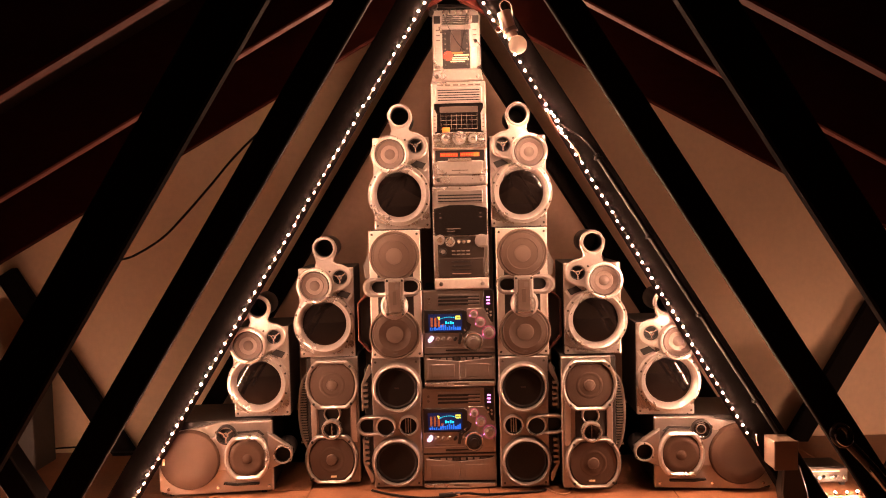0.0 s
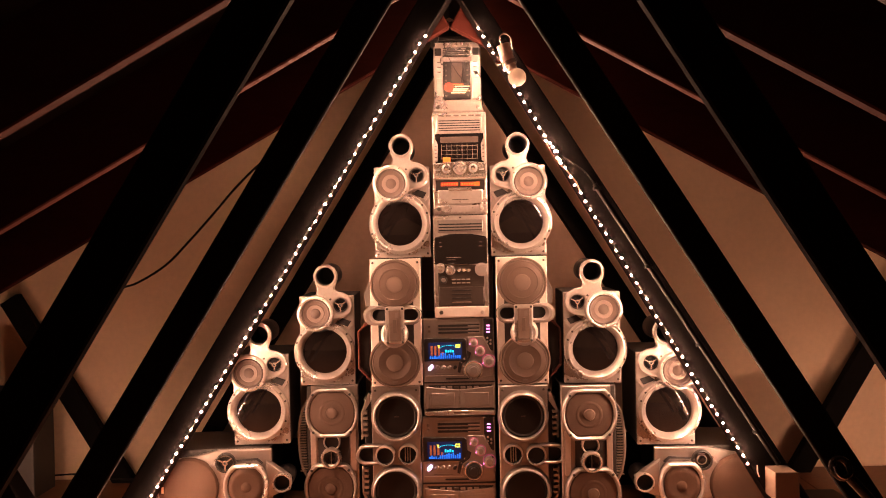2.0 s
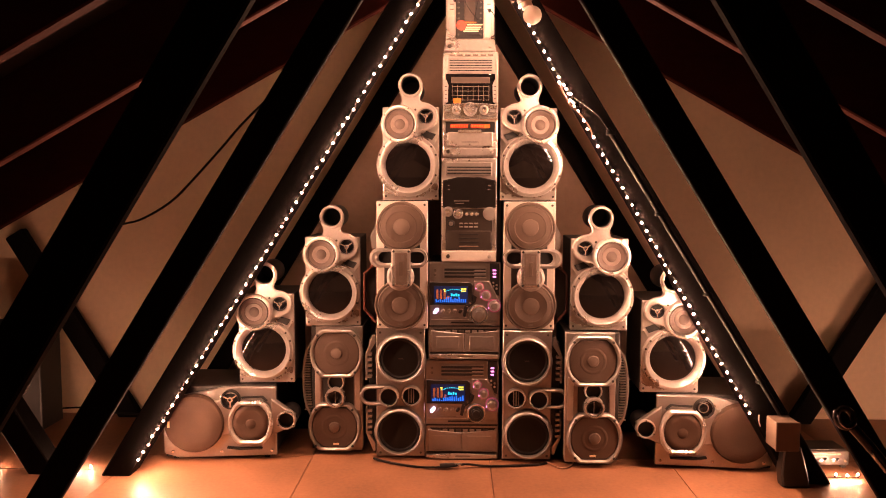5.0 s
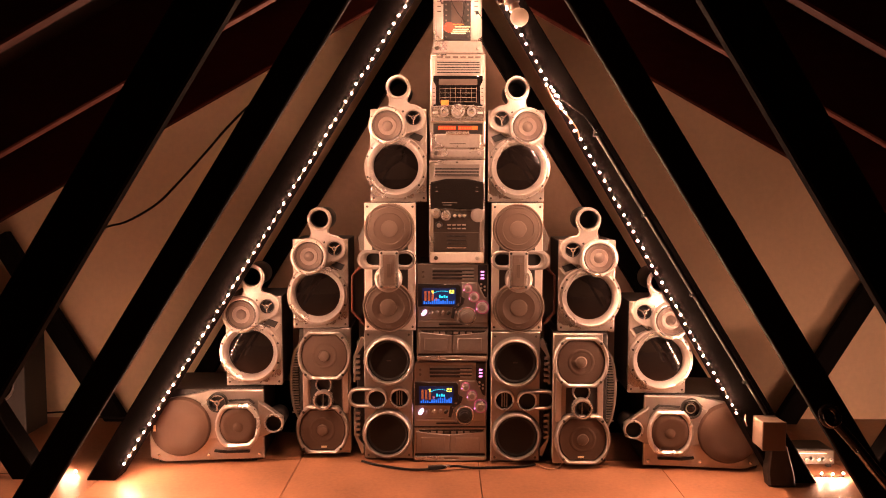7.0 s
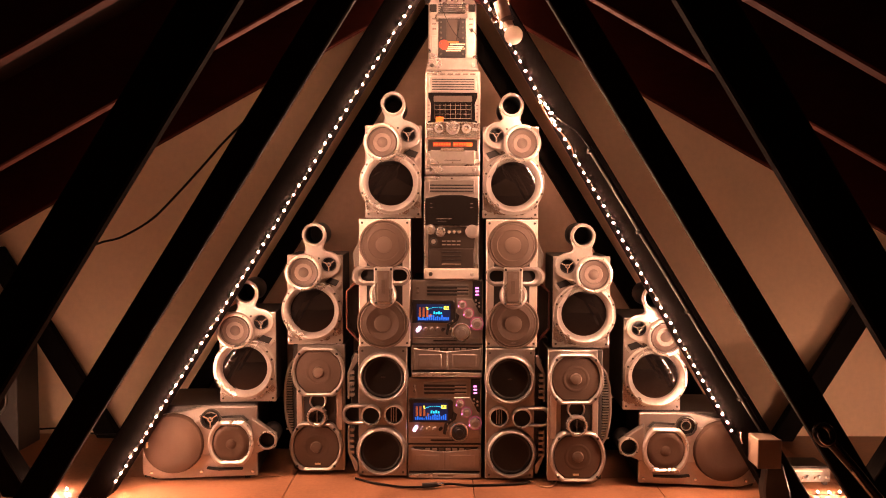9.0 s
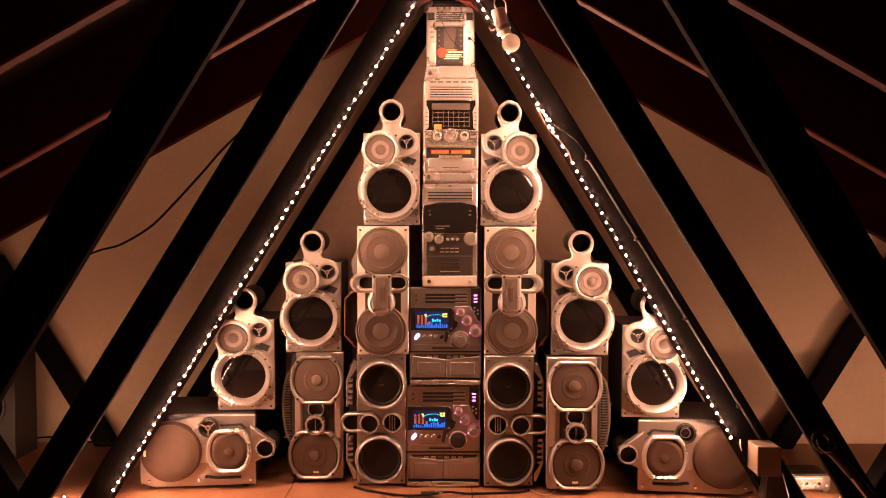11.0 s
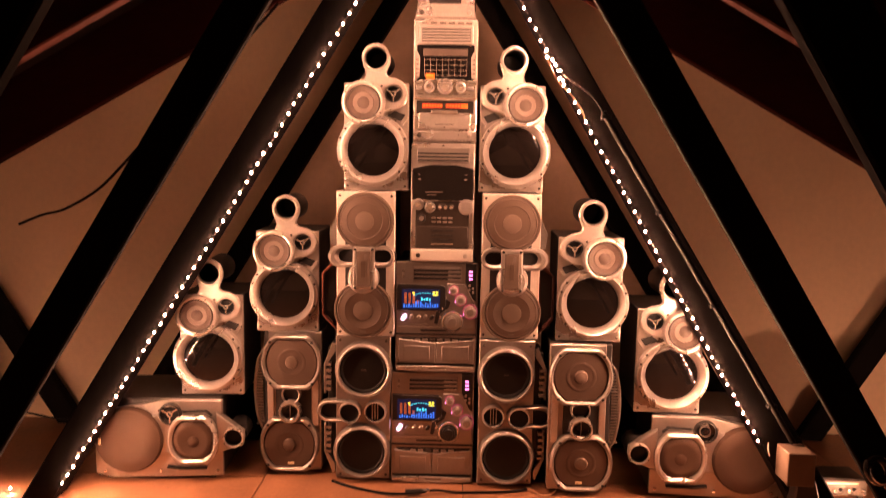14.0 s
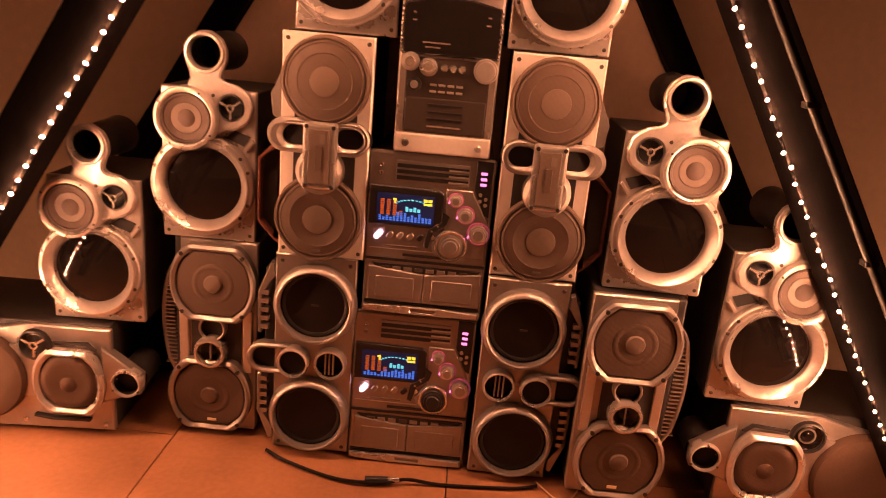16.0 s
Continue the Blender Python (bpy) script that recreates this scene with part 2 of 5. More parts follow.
def tube(points, r, seg=8, bm=None, steps=6):
    """A round cord through points, smoothed."""
    bm = bm or bmesh.new()
    p = [Vector(q) for q in points]
    fine = []
    if len(p) > 2:
        for i in range(len(p) - 1):
            a, b, c, d = p[max(i - 1, 0)], p[i], p[i + 1], p[min(i + 2, len(p) - 1)]
            for j in range(steps):
                t = j / steps
                fine.append(0.5 * ((2 * b) + (c - a) * t + (2 * a - 5 * b + 4 * c - d) * t * t + (3 * b - a - 3 * c + d) * t ** 3))
        fine.append(p[-1])
    else:
        fine = p
    rows = []
    up = Vector((0.13, 0.31, 0.94))
    for i, q in enumerate(fine):
        t = (fine[min(i + 1, len(fine) - 1)] - fine[max(i - 1, 0)]).normalized()
        u = t.cross(up)
        u = u.normalized() if u.length > 0.05 else t.cross(Vector((1, 0, 0))).normalized()
        w = t.cross(u)
        rows.append([bm.verts.new(q + r * (u * math.cos(2 * math.pi * k / seg) + w * math.sin(2 * math.pi * k / seg))) for k in range(seg)])
    for a, c in zip(rows, rows[1:]):
        for k in range(seg):
            bm.faces.new((a[k], a[(k + 1) % seg], c[(k + 1) % seg], c[k]))
    bm.faces.new(rows[0][::-1])
    bm.faces.new(rows[-1])
    return bm


def beam(a, b, width, y0, y1, bevel=0.004, width_end=None):
    """A squared timber in the plane of a frame, from (x, z) a to b, its outer edge on that line, width to the right of the way."""
    a, b = Vector(a), Vector(b)
    t = (b - a).normalized()
    n = Vector((t.y, -t.x))
    q = [a, b, b + n * (width if width_end is None else width_end), a + n * width]
    bm = bmesh.new()
    f = [bm.verts.new((p.x, y0, p.y)) for p in q]
    k = [bm.verts.new((p.x, y1, p.y)) for p in q]
    bm.faces.new(f)
    bm.faces.new(k[::-1])
    for i in range(4):
        bm.faces.new((f[i], k[i], k[(i + 1) % 4], f[(i + 1) % 4]))
    if bevel:
        bmesh.ops.bevel(bm, geom=bm.edges[:], offset=bevel, segments=1, affect="EDGES")
    return bm


# ---------------------------------------------------------------- the attic
CX = 0.045            # middle of the roof
WALL_Y = 3.27        # face of the gable wall
RIDGE = 1.80         # underside of the rafters at the ridge
PITCH = 0.556        # fall of the rafters per metre
FRAMES = (3.195, 2.549, 1.98, 1.25)
GROWTH = (-0.026, -0.009, 0.023, -0.016)   # how much wider each frame is
SHIFT = (0.0, 0.0, 0.010, 0.013)
WIDTHS = ((0.074, 0.074), (0.0878, 0.1212), (0.082, 0.080), (0.083, 0.080))   # of both struts at the foot
TAPER = (0.0, 0.064, 0.0, 0.0)   # how much the second strut narrows towards the top
DEPTHS = (0.050, 0.086, 0.024, 0.024)
RAFTERS = (2.665, 2.098, 1.58, 1.00, 0.44, -0.12, -0.68, -1.24, -1.80)
SKEW = -0.3          # the lit frame stands a little askew to the stack
HALF = 1.286         # half width of the raking struts at the floor
RAKE = 0.628         # their lean, metres across per metre of height


def attic():
    # gable wall
    low, far = -0.02, 3.62
    outline = [(CX - far, low), (CX + far, low), (CX + far, 0.02), (CX, RIDGE + 0.26), (CX - far, 0.02)]
    tagged(part("wall_north", slab(outline, (), WALL_Y, WALL_Y + 0.14, 0.0), WALL), "cream plastered gable wall behind the stack", "wall", kind="structure")
    tagged(part("wall_south", slab(outline, (), -2.54, -2.40, 0.0), WALL), "cream plastered gable wall at the far end", "wall", kind="structure")
    # roof slopes
    for name, s in (("ceiling", -1), ("ceiling", 1)):
        bm = bmesh.new()
        up = 0.222
        row = []
        for d, h in ((0.0, 0.0), (far, 0.0), (far, 0.06), (0.0, 0.06)):
            row.append((CX + s * d, RIDGE + up + h - PITCH * d))
        f = [bm.verts.new((x, -2.45, z)) for x, z in row]
        k = [bm.verts.new((x, WALL_Y + 0.05, z)) for x, z in row]
        bm.faces.new(f)
        bm.faces.new(k)
        for i in range(4):
            bm.faces.new((f[i], k[i], k[(i + 1) % 4], f[(i + 1) % 4]))
        tagged(part(name, bm, BOARDS), "dark red-brown boarded roof slope over the attic", "roof slope", kind="structure")
    # raking frames
    for y, grow, shift, wide, thin, th in zip(FRAMES, GROWTH, SHIFT, WIDTHS, TAPER, DEPTHS):
        t = thing("timber_frame", CX + shift, y, 0, "black-stained raking timber struts with opposed braces", "timber frame", "timber frames of the attic", kind="structure", turn=SKEW)
        for s in (-1, 1):
            half = HALF + grow
            top = half / RAKE - 0.02
            o = 0.002 * s
            part("strut", beam((s * half, 0.0), (s * (half - RAKE * top), top), wide[0] if s < 0 else -wide[1], o, th + o, 0.004, wide[0] if s < 0 else thin - wide[1]), TIMBER, t)
            part("brace", beam((s * (half + 0.162), 0.0), (s * (half + 0.162 + 0.60 * 0.84), 0.84), 0.088 * s, 0.004, th - 0.004), TIMBER, t)
    # rafters beside the frames
    for y in RAFTERS:
        t = thing("rafter_pair", CX - (0.015 if y < 2.0 else 0.0), y, -0.004 if y < 2.0 else 0.0, "pair of red-brown sawn rafters meeting at the ridge", "rafters", "rafters of the attic", kind="structure")
        for s in (-1, 1):
            sag = 0.020 if s > 0 and y < 2.0 else 0.0
            part("rafter", beam((s * 3.2, RIDGE - sag - PITCH * 3.2), (0.0, RIDGE - sag), 0.20 * s, 0.001 * s, 0.036), RAFTER, t)
    # darker board inside the frame on the gable wall
    k = HALF - 0.06
    bd = [(-k, 0.002), (k, 0.002), (0.0, k / RAKE)]
    back = part("back_board", slab([(CX + a, b) for a, b in bd], (), 3.250, WALL_Y - 0.003, 0.0), BOARD)
    tagged(back, "dull brown board between the struts of the wall frame", "board", kind="structure")
    # floor
    fl = tagged(part("floor", box(CX - 3.7, CX + 3.7, -2.5, WALL_Y + 0.02, -0.06, -0.022), RECESS_SHADE), "floor of worn orange-brown chipboard sheets", "floor", kind="structure")
    return fl


FLOOR_BASE = attic()


# ---------------------------------------------------------------- loudspeakers
TOWER = "loudspeakers of the tower"


def screws(parent, places, y, r=0.0042, material=SCREW):
    first = None
    for x, z in places:
        if first is None:
            first = part("screw", lathe([(0, -0.002), (r * 0.7, -0.002), (r, -0.0012), (r, 0.004)], 0, 0, 10), material, parent)
            first.matrix_basis = pose(x, y, z)
        else:
            twin(first, pose(x, y, z))


def around(x, z, r, degs):
    return [(x + r * math.cos(radians(d)), z + r * math.sin(radians(d))) for d in degs]


def cabinet(t, w, h, depth, front=SILVER, x=0.0, b=0.004):
    part("cabinet_body", box(x - w / 2, x + w / 2, 0.014, depth, 0.001, h - 0.001, 0.004), CABINET, t, "black vinyl-wrapped cabinet box")
    part("baffle", box(x - w / 2, x + w / 2, 0.0, 0.0135, 0.0, h, b), front, t, "silver front baffle")


def brand_bar(t, x, z, y, w=0.016, h=0.005, material=CREAM):
    part("badge", box(x - w / 2, x + w / 2, y - 0.0012, y, z - h / 2, z + h / 2), material, t, "small pale badge bar")


def grille_driver(t, x, z, r, y, outline=None, cap=0.33, label="woven grille over the woofer", cap_at=(0.0, 0.0), rim=SILVER):
    """A woofer behind a domed grille, with a rim, ring marks and the bulge of the dust cap."""
    part("rim", lathe([(r, 0.0), (r, y * 0.75), (r * 0.97, y), (r * 0.925, y), (r * 0.905, y * 0.8)], x, z, 48), rim, t, smooth=True)
    g = part("grille", lathe([(r * 0.915, y * 0.82), (r * 0.84, y * 1.08), (r * 0.83, y * 1.02), (r * 0.62, y * 1.22), (r * 0.60, y * 1.16), (0.001, y * 1.3)], x, z, 48), GRILLE, t, label, smooth=True)
    part("dust_cap", lathe([(r * cap, y * 1.2), (r * cap * 0.97, y * 1.3), (r * cap * 0.7, y * 1.38), (0, y * 1.42)], x + cap_at[0], z + cap_at[1], 28), GRILLE_CAP, g, smooth=True)


def ring_woofer(t, x, z, r, hole, y, dish_label="glossy black woofer dish"):
    lip = hole * 1.24
    part("ring", lathe([(r, 0.0), (r, y * 0.5), (r * 0.988, y * 0.70), (r * 0.972, y * 0.78), (lip * 1.012, y * 0.80), (lip * 1.004, y * 1.04), (lip * 0.975, y * 1.06), (hole * 1.015, y * 0.42), (hole, y * 0.2), (hole * 0.985, 0.0)], x, z, 64), SILVER, t, "broad silver ring round the woofer", smooth=True)
    cap, bulge = hole * 0.98, 0.0085
    dome = [(cap * (1 - k / 9), -0.001 - bulge * (1 - (1 - k / 9) ** 2)) for k in range(10)]
    part("dish", lathe([(hole, 0.004), (cap * 1.005, 0.001)] + dome, x, z, 48), GLOSS, t, dish_label, smooth=True)


def port(t, x, z, r, y, base=None, name="port"):
    """A reflex port: a rim and a shallow cup, painted near-black for the shade inside."""
    p = part(name, lathe([(r * 1.22, 0.0), (r * 1.22, y * 0.8), (r * 1.12, y), (r * 1.02, y * 0.95), (r, y * 0.7)], x, z, 36), SILVER, t, smooth=True)
    part("hollow", lathe([(r, y * 0.72), (r * 0.97, base or y * 0.1), (0, base or y * 0.1)], x, z, 28), RECESS_SHADE, p, "shallow port cup, painted near-black as shade", smooth=True)
    return p


def spoked_tweeter(t, x, z, r, y, material=SILVER):
    p = part("tweeter", lathe([(r * 1.05, y), (r, y * 1.12), (r * 0.95, y), (r * 0.9, y * 0.45), (0, y * 0.4)], x, z, 32), BLACK, t, "small dark tweeter behind a three-spoked guard", smooth=True)
    bm = lathe([(r * 0.34, y * 1.25), (r * 0.34, y * 1.02), (r * 0.20, y * 1.02), (r * 0.20, y * 1.25), (r * 0.34, y * 1.25)], x, z, 20)
    for d in (35, 155, 270):
        a = radians(d)
        u, v = Vector((math.cos(a), math.sin(a))), Vector((-math.sin(a), math.cos(a)))
        q = [u * r * 0.3 + v * r * 0.09, u * r * 1.02 + v * r * 0.09, u * r * 1.02 - v * r * 0.09, u * r * 0.3 - v * r * 0.09]
        slab([(x + k.x, z + k.y) for k in q], (), y * 1.2, y * 1.0, 0.0, bm)
    part("guard", bm, material, p)
    part("dome", lathe([(r * 0.18, y * 0.6), (r * 0.12, y * 0.9), (0, y)], x, z, 16), SILVER_DULL, p, smooth=True)


def bear_speaker(x, y, z, s, label, turn=0.0):
    """Three-way speaker: big ringed woofer below, a trefoil plate with mid driver, tweeter and port above. s=1: the mid driver to its left."""
    t = thing("loudspeaker", x, y, z, label, "loudspeaker", TOWER, turn=turn)
    cabinet(t, 0.208, 0.338, 0.26)
    ring_woofer(t, -0.010 * s, 0.127, 0.115, 0.0838, -0.026)
    screws(t, around(-0.010 * s, 0.127, 0.1082, (20, 38, 142, 160, 200, 218, 322, 340)), -0.0206)
    screws(t, [(-0.092, 0.014), (0.092, 0.014)], 0.0)
    circles = [(-0.036 * s, 0.276, 0.062), (0.056 * s, 0.303, 0.046), (0.0, 0.413, 0.046), (-0.002 * s, 0.355, 0.022), (0.01 * s, 0.30, 0.04)]
    line = blob((0.006 * s, 0.335), circles, 0.013, 110)
    plate = part("upper_plate", slab(line, [circle(0.0, 0.413, 0.0335, 30), circle(0.0555 * s, 0.303, 0.0262, 28)], -0.024, -0.006, 0.004), SILVER, t, "silver trefoil plate with three round openings", smooth=True)
    part("port_rim", lathe([(0.043, -0.024), (0.041, -0.030), (0.036, -0.030), (0.0335, -0.025), (0.0325, -0.01)], 0, 0.413, 36), SILVER, plate, smooth=True)
    part("port_tube", lathe([(0.0335, -0.008), (0.0335, 0.02), (0.040, 0.03), (0.044, 0.15), (0.040, 0.16), (0, 0.16), (0.030, 0.155), (0.032, 0.0)][:6], 0, 0.413, 28), BLACK, t, "black reflex tube behind the plate", smooth=True)
    mx, mz = -0.0385 * s, 0.274
    mid = part("mid_driver", lathe([(0.069, 0.0), (0.069, -0.034), (0.066, -0.040), (0.060, -0.041), (0.0565, -0.039), (0.0545, -0.034)], mx, mz, 48), SILVER, t, "round mid driver with a silver rim", smooth=True)
    part("surround", lathe([(0.055, -0.034), (0.052, -0.0375), (0.048, -0.036), (0.046, -0.032)], mx, mz, 40), RUBBER, mid, smooth=True)
    part("cone", lathe([(0.0465, -0.0325), (0.033, -0.027)], mx, mz, 40), CONE, mid, smooth=True)
    part("cone_ring", lathe([(0.0335, -0.027), (0.032, -0.029), (0.0185, -0.028)], mx, mz, 36), CONE_RING, mid, smooth=True)
    part("dust_cap", lathe([(0.019, -0.028), (0.015, -0.031), (0, -0.033)], mx, mz, 28), CONE, mid, smooth=True)
    screws(t, around(mx, mz, 0.063, (60, 150, 240, 330)), -0.041, 0.0025)
    spoked_tweeter(t, 0.0555 * s, 0.303, 0.0248, -0.0240, CHROME)
    screws(t, [(0.018 * s, 0.326)], -0.024, 0.004)
    # near-black patch painted as a slot's shade, with a silver fin, beside the mid driver
    part("slot", slab([(s * a, b) for a, b in ((0.036, 0.236), (0.058, 0.252), (0.092, 0.240), (0.078, 0.219))], (), -0.003, 0.002, 0.0), RECESS_SHADE, t, "near-black patch painted as slot shade beside the mid driver")
    part("fin", slab([(s * a, b) for a, b in ((0.080, 0.214), (0.098, 0.236), (0.102, 0.230), (0.086, 0.208))], (), -0.010, 0.0, 0.001), SILVER, t)
    return t


def pod_speaker(x, y, z, s, label, turn=0.0):
    """Two grilled woofers with a screwed bracket and a pair of oval ports between them. s=1: the wing to its left."""
    t = thing("loudspeaker", x, y, z, label, "loudspeaker", TOWER, turn=turn)
    part("cabinet_body", box(-0.090, 0.090, 0.014, 0.27, 0.001, 0.476, 0.004), CABINET, t, "black vinyl-wrapped cabinet box")
    part("baffle", slab([(-0.095, 0), (0.095, 0), (0.095, 0.474), (-0.095, 0.474)], (), -0.004, 0.0135, 0.003), PALE_SILVER, t, "pale silver front baffle")
    part("dark_panel", box(-0.066, 0.066, -0.006, 0.0, 0.10, 0.37, 0.001), CABINET, t)
    for zz, r, dx in ((0.380, 0.0925, -0.001), (0.090, 0.0955, -0.006)):
        grille_driver(t, dx * s, zz, r, -0.022, rim=GRILLE_CAP)
    # oval ports: one housing with two openings, near-black plates painted as their shade
    part("port_housing", slab(capsule(*sorted((-0.084 * s, 0.060 * s)), 0.265, 0.036), [capsule(-0.066, -0.046, 0.266, 0.021), capsule(0.046, 0.062, 0.266, 0.021)] if s > 0 else [capsule(-0.062, -0.046, 0.266, 0.021), capsule(0.046, 0.066, 0.266, 0.021)], -0.026, -0.004, 0.010), SILVER_DULL, t, "wide silver housing with two dark oval ports", smooth=True)
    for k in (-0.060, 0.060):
        part("port_shade", slab(capsule(k - 0.017, k + 0.017, 0.266, 0.024), (), -0.009, -0.006, 0.0), RECESS_SHADE, t, "near-black oval plate painted as port shade")
    part("horn", lathe([(0.052, -0.004), (0.050, -0.026), (0.040, -0.034), (0.032, -0.030)], -0.006 * s, 0.195, 36), SILVER_DULL, t, smooth=True)
    br = part("bracket", box(-0.040 + 0.005, 0.028 + 0.005, -0.062, -0.028, 0.164, 0.300, 0.006) if s > 0 else box(-0.033, 0.035, -0.062, -0.028, 0.164, 0.300, 0.006), SILVER, t, "screwed silver bracket with a brown inlay")
    c = 0.0
    part("inlay", box(c - 0.022, c + 0.022, -0.0645, -0.061, 0.176, 0.288, 0.002), GRILLE_CAP, br)
    part("inlay_bar", box(c - 0.007, c + 0.007, -0.0668, -0.064, 0.205, 0.255, 0.001), GRILLE, br)
    part("mark", box(c + 0.002, c + 0.013, -0.0655, -0.0640, 0.260, 0.278), CONE_RING, br)
    screws(t, [(c - 0.027, 0.171), (c + 0.028, 0.171), (c - 0.027, 0.293), (c + 0.028, 0.293)], -0.062, 0.0045, BLACK)
    screws(t, [(-0.083, 0.460), (0.083, 0.460), (-0.083, 0.014), (0.083, 0.014)], -0.004, 0.0045)
    # wing: angular frame beside the lower woofer, and an upper ear
    wing = [(-0.096, 0.245), (-0.118, 0.235), (-0.146, 0.205), (-0.146, 0.065), (-0.110, 0.025), (-0.096, 0.015)]
    hole = [(-0.097, 0.232), (-0.114, 0.226), (-0.140, 0.202), (-0.140, 0.069), (-0.108, 0.034), (-0.097, 0.028)]
    part("wing", slab([(s * a, b) for a, b in wing], [[(s * a, b) for a, b in hole]], 0.008, 0.030, 0.002), RED_TRIM, t, "angular red-brown side frame")
    part("wing_panel", slab([(s * a, b) for a, b in inset(wing, 0.002)], (), 0.032, 0.12, 0.0), CABINET, t)
    part("ear", slab([(s * a, b) for a, b in ((-0.095, 0.395), (-0.118, 0.345), (-0.112, 0.300), (-0.095, 0.290))], (), -0.002, 0.03, 0.002), SILVER_DULL, t)
    brand_bar(t, -0.006 * s, 0.020, -0.0255, 0.018, 0.005, PRINT)
    return t


def ported_speaker(x, y, z, s, label, turn=0.0):
    """Two ringed dark woofers with a row of three ports between them and a toothed side rail. s=1: the rail to its left."""
    t = thing("loudspeaker", x, y, z, label, "loudspeaker", TOWER, turn=turn)
    part("cabinet_body", box(-0.088, 0.088, 0.014, 0.27, 0.001, 0.486, 0.004), CABINET, t, "black vinyl-wrapped cabinet box")
    part("baffle", slab([(-0.091, 0.0), (0.091, 0.0), (0.091, 0.488), (-0.091, 0.488)], (), -0.002, 0.0135, 0.003), SILVER_DULL, t, "dull silver front baffle")
    for zz, dx in ((0.376, 0.002), (0.098, -0.004)):
        ring = part("ring", lathe([(0.095, 0.0), (0.0945, -0.010), (0.092, -0.021), (0.087, -0.029), (0.0825, -0.0315), (0.0795, -0.029), (0.0782, -0.018), (0.077, -0.006)], dx * s, zz, 52), SILVER_DULL, t, "rounded silver ring round the woofer", smooth=True)
        part("dish", lathe([(0.0778, -0.012), (0.074, -0.015), (0.070, -0.0135), (0.067, -0.011), (0.040, -0.012), (0.022, -0.013), (0, -0.0135)], dx * s, zz, 44), MATT_CONE, ring, "matt black woofer cone", smooth=True)
        if zz > 0.2:
            brand_bar(ring, dx * s, zz, -0.0132, 0.017, 0.005, RUBBER)
    part("side_port", slab(capsule(-0.115, -0.060, 0.234, 0.037) if s > 0 else capsule(0.060, 0.115, 0.234, 0.037), [capsule(-0.113, -0.070, 0.234, 0.026) if s > 0 else capsule(0.070, 0.113, 0.234, 0.026)], -0.016, 0.012, 0.004), SILVER_DULL, t, "oval side port", smooth=True)
    # near-black plate painted as the shade inside the side port
    part("side_port_shade", slab(capsule(-0.112, -0.068, 0.234, 0.0275) if s > 0 else capsule(0.068, 0.112, 0.234, 0.0275), (), 0.0, 0.06, 0.0), RECESS_SHADE, t)
    port(t, -0.042 * s, 0.234, 0.0305, -0.032, -0.018)
    slat = port(t, 0.042 * s, 0.236, 0.0305, -0.026, name="slatted_port")
    bar = part("slat", box(-0.0015, 0.0015, -0.020, -0.010, 0.211, 0.261), SILVER_DULL, slat)
    bar.matrix_basis = pose(0.032 * s, 0, 0)
    for k in (0.041, 0.050):
        twin(bar, pose(k * s, 0, 0))
    screws(t, [(-0.076, 0.472), (0.076, 0.472), (-0.076, 0.014), (0.076, 0.014)], -0.002, 0.0045)
    # toothed rail
    rail = [(-0.094, 0.458), (-0.104, 0.462), (-0.112, 0.440), (-0.132, 0.388), (-0.132, 0.290), (-0.124, 0.288), (-0.124, 0.385), (-0.094, 0.430)]
    for up in (1, -1):
        q = [(s * a, 0.238 + up * (b - 0.238)) for a, b in rail]
        bm = slab(q, (), 0.004, 0.022, 0.002)
        for k in range(5):
            zz = 0.238 + up * (0.066 + 0.021 * k)
            x0, x1 = sorted((s * -0.131, s * -0.108))
            box(x0, x1, 0.004, 0.020, zz - 0.0055, zz + 0.0055, 0.001, bm)
        part("toothed_rail", bm, SILVER_DULL, t, "toothed silver side rail")
    part("rail_backing", box(*sorted((s * -0.122, s * -0.088)), 0.03, 0.16, 0.04, 0.44, 0.003), CABINET, t)
    return t


